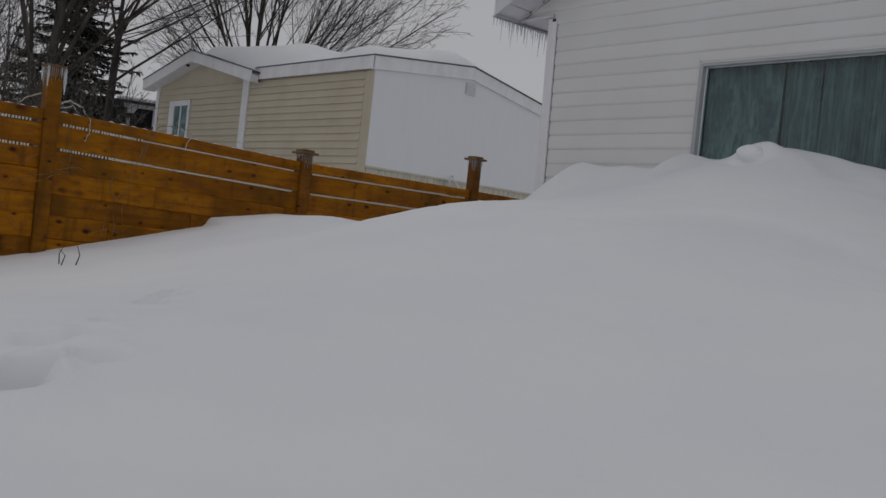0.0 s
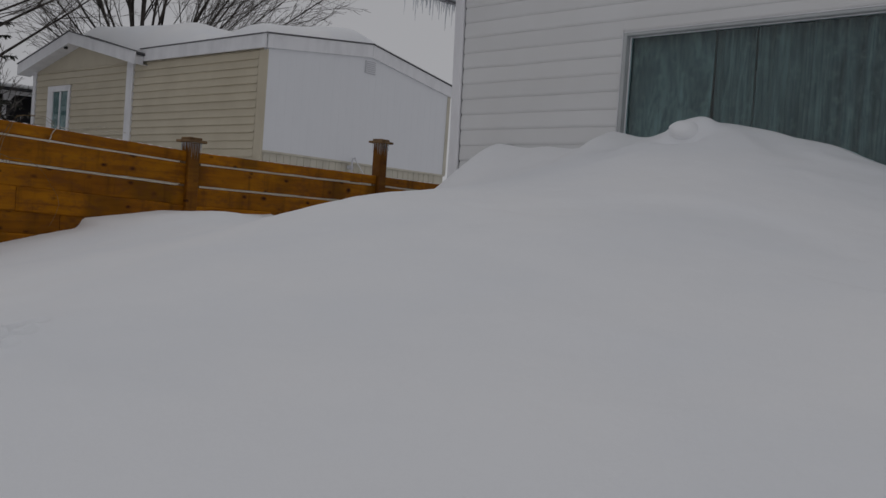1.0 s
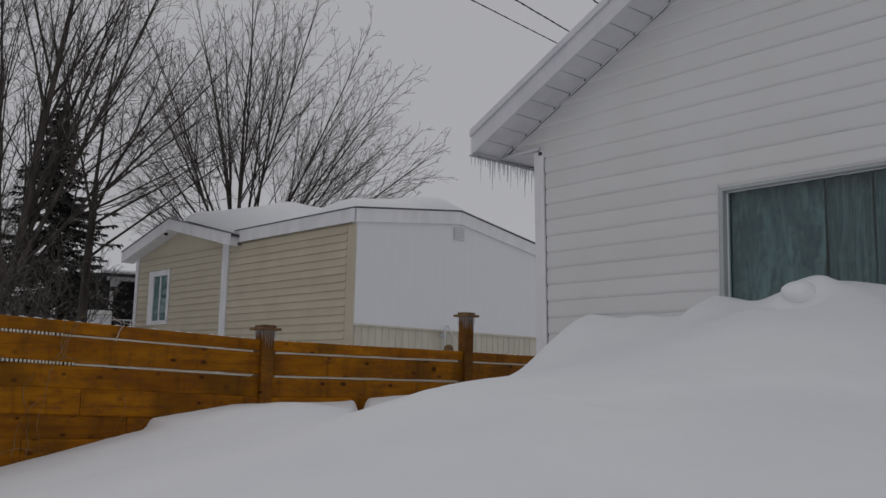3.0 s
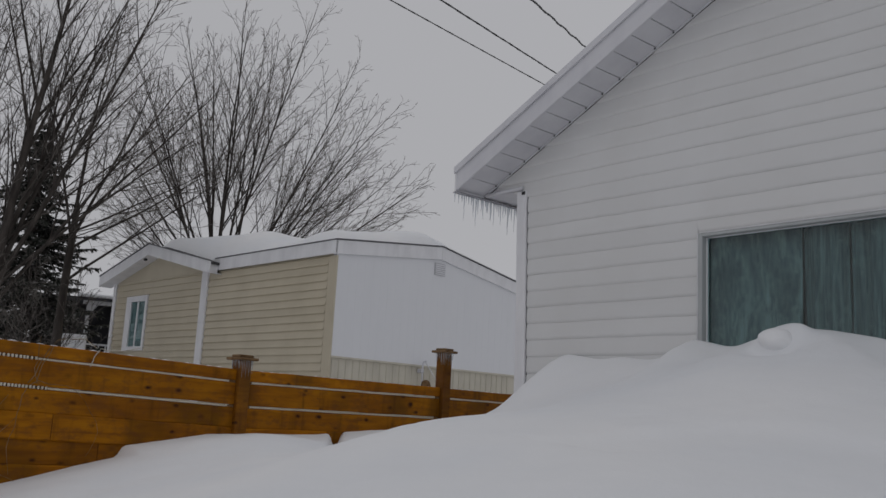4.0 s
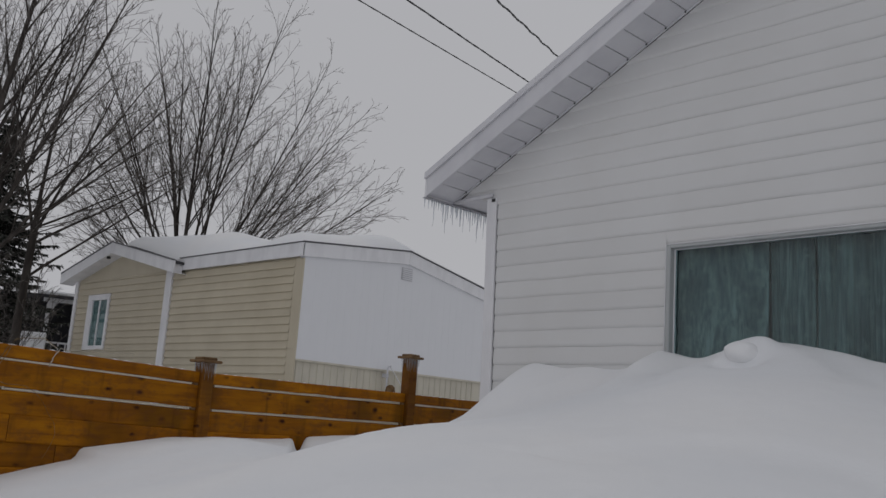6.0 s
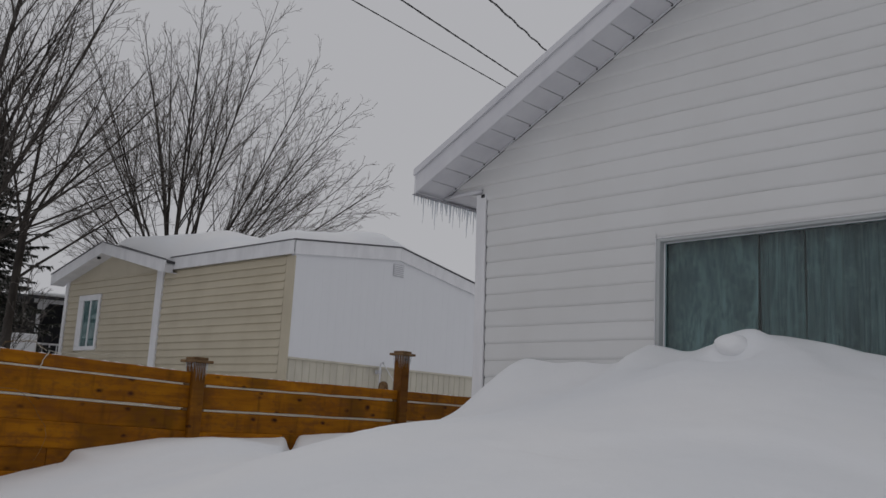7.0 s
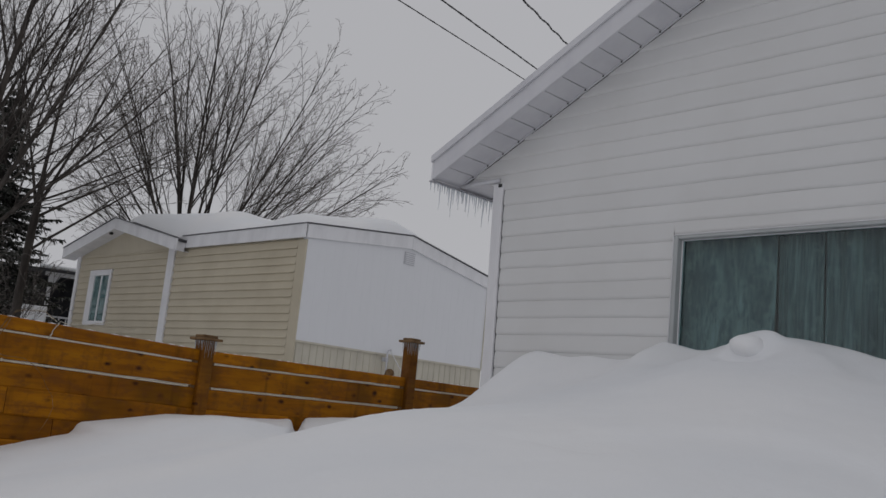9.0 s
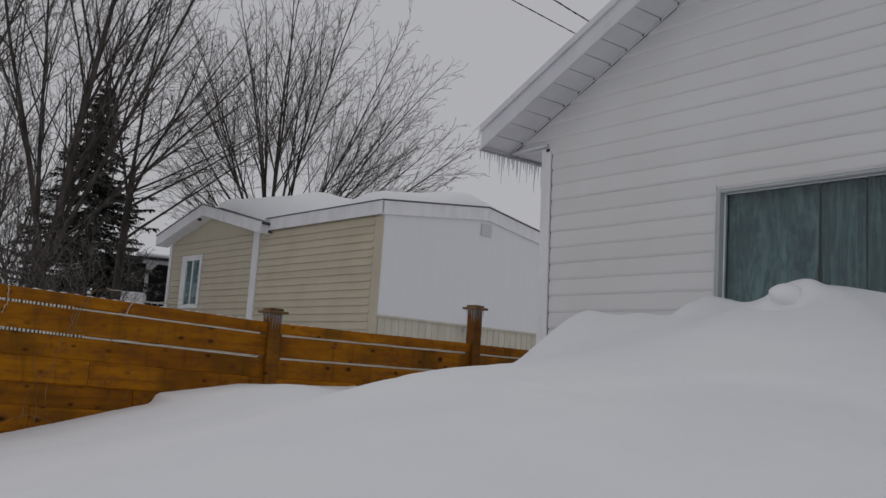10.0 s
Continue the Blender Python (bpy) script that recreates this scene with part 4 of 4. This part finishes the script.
def build_meter():
    g = empty_thing("vent_pipe", "thin bent metal pipe on the white end wall", "pipe", NB)
    v, f = [], []
    tube(v, f, [(0.10, 2.28, 2.0), (0.10, 2.28, 2.6), (0.10, 2.30, 2.66), (0.10, 2.36, 2.68)], [0.018] * 4, 8)
    linked("pipe", mesh_of("pipe", v, f, SOFFIT, True), g)
    v, f = [], []
    tube(v, f, [(0.10, 2.36, 2.66), (0.10, 2.75, 2.25)], [0.010] * 2, 6)
    linked("brace", mesh_of("brace", v, f, WHITE_TRIM, True), g)
    part("clamp", box((0.0, 2.22, 2.44), (0.13, 2.30, 2.52), 0.01), RIB_GREY, g)
    v, f = [], []
    tube(v, f, [(0.2, 2.3, 2.0), (0.2, 2.3, 2.18), (0.2, 2.3, 2.26), (0.2, 2.3, 2.30)], [0.10, 0.10, 0.085, 0.03], 12)
    linked("dome", mesh_of("dome", v, f, CAP_WOOD, True), g, label="brown round cap")


build_meter()


# ---- bare trees ----
def grow(rnd, store, p, d, length, r, level, finest, thin, bare=0.24, gap=1.0):
    """A limb that bears finer ones along its length; store gets (verts, faces) by level."""
    seg = (9, 7, 4, 2)[level]
    wander = (0.022, 0.05, 0.075, 0.11)[level]
    lift = (0.002, 0.012, 0.02, 0.02)[level]
    d = d.normalized()
    pts, dirs, radii = [p.copy()], [d], [r]
    for i in range(seg):
        d = (d + Vector((rnd.gauss(0, wander), rnd.gauss(0, wander), rnd.gauss(0, wander) + lift))).normalized()
        p = p + d * (length / seg)
        pts.append(p.copy())
        dirs.append(d)
        radii.append(max(r * (1 - 0.85 * (i + 1) / seg), thin * (1.0 if i < seg - 1 else 0.6)))
    v, f = store[0] if level < 2 else store[1]
    tube(v, f, pts, radii, (7, 5, 3, 3)[level])
    if level == finest:
        return
    step = (0.31, 0.22, 0.155)[level] * gap
    start = (bare, 0.12, 0.12)[level]
    n = max(2, int(length * (1 - start) / step))
    turn = rnd.uniform(0, 6.28)
    for k in range(n):
        q = start + (1 - start) * (k + rnd.random()) / n
        i = min(int(q * seg), seg - 1)
        at = pts[i].lerp(pts[i + 1], q * seg - i)
        turn += 2.4 + rnd.uniform(-0.5, 0.5)
        ax = dirs[i].orthogonal().normalized()
        ax.rotate(Matrix.Rotation(turn, 3, dirs[i]))
        nd = dirs[i].copy()
        nd.rotate(Matrix.Rotation(radians(rnd.uniform(*((16, 34), (20, 42), (26, 52))[level])), 3, ax))
        if level == 0:
            ln = (length * (1 - q) * 0.62 + 0.6) * rnd.uniform(0.6, 1.1)
        else:
            ln = (length * (1 - q) * 0.5 + (0.28, 0.09)[level - 1]) * rnd.uniform(0.5, 1.1)
        grow(rnd, store, at, nd, ln, max(radii[i] * rnd.uniform(0.38, 0.58), thin), level + 1, finest, thin, bare, gap)


def build_tree(base, across, trunk, stems, seed, label, thin, bark=BARK, gap=1.0):
    """trunk: height and radius, or None for stems from the ground; stems: lean across the view, lean in depth, length, radius, start height."""
    rnd = random.Random(seed)
    tree = empty_thing("tree", label, "tree", Matrix.Translation(base), group="bare trees behind the houses")
    side, deep = Vector((across[0], across[1], 0)), Vector((-across[1], across[0], 0))
    crown = ([], [])
    if trunk:
        v, f = [], []
        h, r, a = trunk
        tube(v, f, [side * (a * h * q) + Vector((rnd.gauss(0, 0.02), rnd.gauss(0, 0.02), h * q - 0.4 * (q == 0))) for q in (0, 0.12, 0.3, 0.5, 0.75, 1.0)], [r * 1.5, r * 1.2, r * 1.05, r, r * 0.92, r * 0.7], 12)
        linked("trunk", mesh_of("trunk", v, f, bark, True), tree)
    for a, b, length, r, z in stems:
        limb = ([], [])
        p = side * (trunk[2] * z) + Vector((0, 0, z)) if trunk else side * (a * z + rnd.gauss(0, 0.12)) + deep * (b * z) + Vector((0, 0, z - 0.5))
        grow(rnd, (limb, crown), p, side * a + deep * b + Vector((0, 0, 1)), length, r, 0, 3, thin, 0.24 if trunk else 0.36, gap)
        linked("limb", mesh_of("limb", *limb, bark, True), tree)
    ob = linked("crown", mesh_of("crown", *crown, TWIG, True), tree, label="fine pale frosted twigs")
    ob["kind"] = "stuff"


fan = random.Random(77)
FAN = [(0.0, 0.0, 8.5, 0.062, 3.7)]
for k in range(31):  # limbs fanned out from the fork, the longest upright
    turned = -66 + 136 * k / 30 + fan.uniform(-1.5, 1.5)
    reach = (8.8 - 0.0007 * turned * turned + 0.4 * math.exp(-((turned - 27) / 18) ** 2) + 0.7 * math.exp(-((turned - 56) / 9) ** 2)) if turned > 0 else 8.5 - 0.0013 * turned * turned
    FAN.append((math.tan(radians(turned)), fan.uniform(-0.28, 0.28) / max(0.3, math.cos(radians(turned))), reach * fan.uniform(0.90, 1.06), 0.050 - 0.0003 * abs(turned), 2.6 + 1.3 * fan.random()))
build_tree((-20.05, 8.22, 0.9), (0.66, 0.75), (4.1, 0.15, 0.0), FAN, 21, "tall bare tree fanning out in dense fine twigs", 0.0048, BARK, 1.34)
build_tree((-16.02, 0.15, 0.7), (0.28, 0.96), (3.4, 0.125, 0.25), [(-0.22, -0.1, 8.4, 0.07, 2.6), (0.08, 0.0, 9.8, 0.098, 3.3), (0.22, 0.12, 9.8, 0.085, 0.9), (0.32, 0.25, 9.0, 0.065, 2.4),
            (0.48, -0.1, 8.8, 0.062, 2.6), (0.64, 0.1, 7.8, 0.05, 2.2), (0.80, -0.05, 5.8, 0.045, 2.9), (0.05, 0.4, 7.5, 0.05, 2.9), (-0.08, 0.1, 8.8, 0.06, 2.2)], 33, "large dark bare tree with a leaning forked trunk", 0.0052, gap=1.22)
build_tree((-17.6, -1.9, 0.7), (0.28, 0.96), (3.4, 0.13, 0.05), [(-0.3, 0.1, 8.0, 0.07, 2.5), (0.02, -0.1, 9.0, 0.09, 3.3), (0.28, 0.05, 8.0, 0.06, 2.8), (0.15, 0.2, 8.6, 0.055, 2.2)], 47, "tall bare tree behind the fence", 0.0055, gap=1.22)
build_tree((-17.75, 3.0, 0.7), (0.28, 0.96), (5.4, 0.10, 0.02), [(-0.2, 0.1, 4.6, 0.040, 4.6), (0.03, 0.0, 5.2, 0.052, 5.2), (0.42, 0.1, 5.2, 0.045, 4.6), (0.85, -0.1, 5.0, 0.042, 5.0), (1.30, 0.1, 4.6, 0.036, 4.4), (1.0, 0.05, 5.0, 0.036, 3.6), (1.9, 0.0, 3.8, 0.030, 4.8)],
           61, "bare dark tree with wide limbs in front of the spruce", 0.0050, gap=1.3)
build_tree((-30.0, 2.7, 0.7), (0.28, 0.96), (2.6, 0.09, 0.0), [(-0.5, 0.1, 6.0, 0.06, 1.9), (-0.2, -0.1, 7.5, 0.07, 2.5), (0.1, 0.05, 8.0, 0.07, 2.5), (0.45, 0.1, 6.5, 0.05, 2.0), (0.8, 0, 5, 0.05, 1.6), (-0.9, 0, 5, 0.05, 1.6)], 58, "bare tree farther off behind the fence", 0.0075, PALE_BARK, 1.3)
for bx, by, seed in ((-28.5, 0.3, 71), (-26.0, 1.9, 83), (-33.0, 4.6, 95)):
    build_tree((bx, by, 0.7), (0.28, 0.96), (2.2, 0.09, 0.0), [(-0.6, 0.1, 6.0, 0.06, 1.2), (-0.3, -0.1, 7.5, 0.07, 1.6), (0.0, 0.05, 8.0, 0.07, 2.0), (0.3, 0.1, 7.5, 0.06, 1.5), (0.6, 0, 6.5, 0.05, 1.2), (0.95, 0, 5.5, 0.05, 1.0)], seed, "bare spreading tree with frosted twigs farther off", 0.0075, PALE_BARK, 1.3)


for bx, by, h, seed in ((-12.9, 1.0, 2.7, 131), (-13.6, 0.2, 2.6, 137), (-13.9, 1.25, 3.7, 149), (-14.6, 0.8, 4.2, 157)):
    brush = random.Random(seed)
    build_tree((bx, by, 0.7), (0.28, 0.96), None, [(brush.uniform(-0.75, 0.25), brush.uniform(-0.5, 0.5), h * brush.uniform(0.7, 1.05), 0.020, 0.3) for _ in range(9)], seed, "thin leafless shrub behind the fence with frosted twigs", 0.0042)


def build_spruce(base, height, radius, seed):
    rnd = random.Random(seed)
    tree = empty_thing("spruce_tree", "dark green spruce with ragged drooping boughs", "tree", Matrix.Translation(base))
    v, f = [], []
    tube(v, f, [(0, 0, -0.5), (0, 0, height * 0.5), (0, 0, height)], [0.17, 0.1, 0.015], 8)
    linked("trunk", mesh_of("trunk", v, f, BARK, True), tree)
    bv, bf, nv, nf = [], [], [], []
    z = 0.8
    while z < height - 0.2:
        reach = radius * (1 - z / height) ** 0.88
        for _ in range(7):
            if rnd.random() < 0.18:
                continue
            a = rnd.uniform(0, 2 * math.pi)
            ln = reach * rnd.uniform(0.5, 1.15)
            droop = rnd.uniform(0.1, 0.6)
            out = Vector((math.cos(a), math.sin(a), 0))
            side = Vector((-math.sin(a), math.cos(a), 0))
            pts = [Vector((0, 0, z)) + out * ln * q + Vector((0, 0, -droop * ln * q + 0.2 * ln * q * q)) for q in (0, 0.35, 0.7, 1.0)]
            tube(bv, bf, pts, [0.03, 0.022, 0.014, 0.006], 4)
            for _ in range(int(26 + 60 * ln)):
                q = rnd.uniform(0.12, 1.03)
                p = Vector((0, 0, z)) + out * ln * q + Vector((0, 0, -droop * ln * q + 0.2 * ln * q * q))
                sd = rnd.choice((-1, 1))
                d = (out * rnd.uniform(0.1, 0.9) + side * sd * rnd.uniform(0.2, 1.0) + Vector((0, 0, rnd.uniform(-0.75, 0.1)))).normalized()
                L, wd = rnd.uniform(0.10, 0.30) * (1.1 - 0.4 * q), rnd.uniform(0.014, 0.036)
                n = d.cross(Vector((rnd.uniform(-1, 1), rnd.uniform(-1, 1), rnd.uniform(-1, 1)))).normalized() * wd
                b0 = len(nv)
                nv.extend([p - n * 0.5, p + n * 0.5, p + d * L * 0.6 + n, p + d * L, p + d * L * 0.6 - n])
                nf.append((b0, b0 + 1, b0 + 2, b0 + 3, b0 + 4))
        z += rnd.uniform(0.09, 0.2)
    ob = linked("bough", mesh_of("bough", bv, bf, BARK, True), tree)
    ob["kind"] = "stuff"
    ob = linked("needles", mesh_of("needles", nv, nf, NEEDLE), tree)
    ob["kind"] = "stuff"


build_spruce((-23.9, 4.15, 0.6), 9.4, 3.7, 5)

# ---- a dark house farther back ----
FAR = Matrix.Translation((-27.1, 6.95, 0.6)) @ Matrix.Rotation(radians(-20), 4, "Z")


def build_far_house():
    h = empty_thing("dark_house", "dark house with a white porch and snow on its roof", "house", FAR)
    part("wall", box((-7, -1.5, 0), (-1.2, 4.5, 4.25)), DARK_WALL, h)
    part("porch_floor", box((-1.199, -0.2, 1.9), (0.6, 4.5, 2.35), 0.02), WHITE_TRIM, h)
    for yy in (0.28, 1.15, 2.6, 4.2):
        post = part("porch_post", box((0.42, yy - 0.06, 2.351), (0.54, yy + 0.06, 4.14), 0.01), WHITE_TRIM, h)
        part("bracket", prism([(yy + 0.061, 4.13), (yy + 0.3, 4.13), (yy + 0.061, 3.8)], 0.45, 0.51, "x"), WHITE_TRIM, post)
    for i in range(16):
        part("baluster", box((0.46, 0.5 + i * 0.22, 2.36), (0.50, 0.54 + i * 0.22, 2.78)), WHITE_TRIM, h)
    part("porch_rail", box((0.44, -0.15, 2.781), (0.53, 4.1, 2.84)), WHITE_TRIM, h)
    part("porch_beam", box((0.40, 0.1, 4.141), (0.62, 4.4, 4.26)), WHITE_TRIM, h)
    part("roof", prism([(-7.6, 4.28), (0.8, 4.28), (0.8, 4.34), (-3.4, 4.78), (-7.6, 4.40)], -1.7, 4.7), SHINGLE, h)
    part("window", box((-1.198, 1.4, 2.6), (-1.15, 2.3, 3.9)), DARK, h)
    ob = new("roof_snow", prism_mesh([(0.84, 4.346), (0.84, 4.45), (-3.4, 4.93), (-7.6, 4.55), (-7.6, 4.406), (-3.4, 4.786)], -0.1, 4.75))
    ob.matrix_world = FAR
    tagged(ob, "layer of snow on the dark house roof", "snow", kind="stuff")
    # stand-in for a pale shape at the porch rail, set forward of the spruce
    ob = new("pale_block", box_mesh((-0.25, -0.29, 0.0), (0.25, 0.29, 2.58)))
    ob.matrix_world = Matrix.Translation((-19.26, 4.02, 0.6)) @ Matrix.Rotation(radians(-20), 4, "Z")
    tagged(ob, "pale grey stand-in block for a pale shape at the porch rail", "cabinet")


def prism_mesh(outline, a, b):
    bm = prism(outline, a, b, bevel=0.03)
    me = bpy.data.meshes.new("roof_snow")
    bm.to_mesh(me)
    bm.free()
    me.materials.append(SNOW)
    return me


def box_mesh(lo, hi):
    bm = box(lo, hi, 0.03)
    me = bpy.data.meshes.new("pale_block")
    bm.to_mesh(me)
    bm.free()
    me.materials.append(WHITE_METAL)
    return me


build_far_house()


# ---- overhead wires ----
def build_wire(a, b, sag, r):
    a, b = Vector(a), Vector(b)
    d = b - a
    a, b = a - d * 1.5, b + d * 0.6
    n = 420
    pts = [a.lerp(b, q / n) + Vector((0, sag * math.sin(q * 0.21 + math.sin(q * 0.05)), sag * math.cos(q * 0.21))) for q in range(n + 1)]
    v, f = [], []
    tube(v, f, pts, [r * (1 + 0.15 * math.sin(q * 0.7)) for q in range(n + 1)], 6)
    tagged(new("overhead_wire", mesh_of("overhead_wire", v, f, CABLE, True)), "black overhead wire strung beyond the roof", "wire", group="overhead wires")


build_wire((-8.12, 4.89, 9.03), (-10.15, 11.5, 9.74), 0.0, 0.012)
build_wire((-7.54, 5.61, 9.10), (-9.95, 11.68, 10.03), 0.002, 0.016)
build_wire((-5.71, 6.08, 8.69), (-8.16, 10.58, 9.87), 0.012, 0.017)
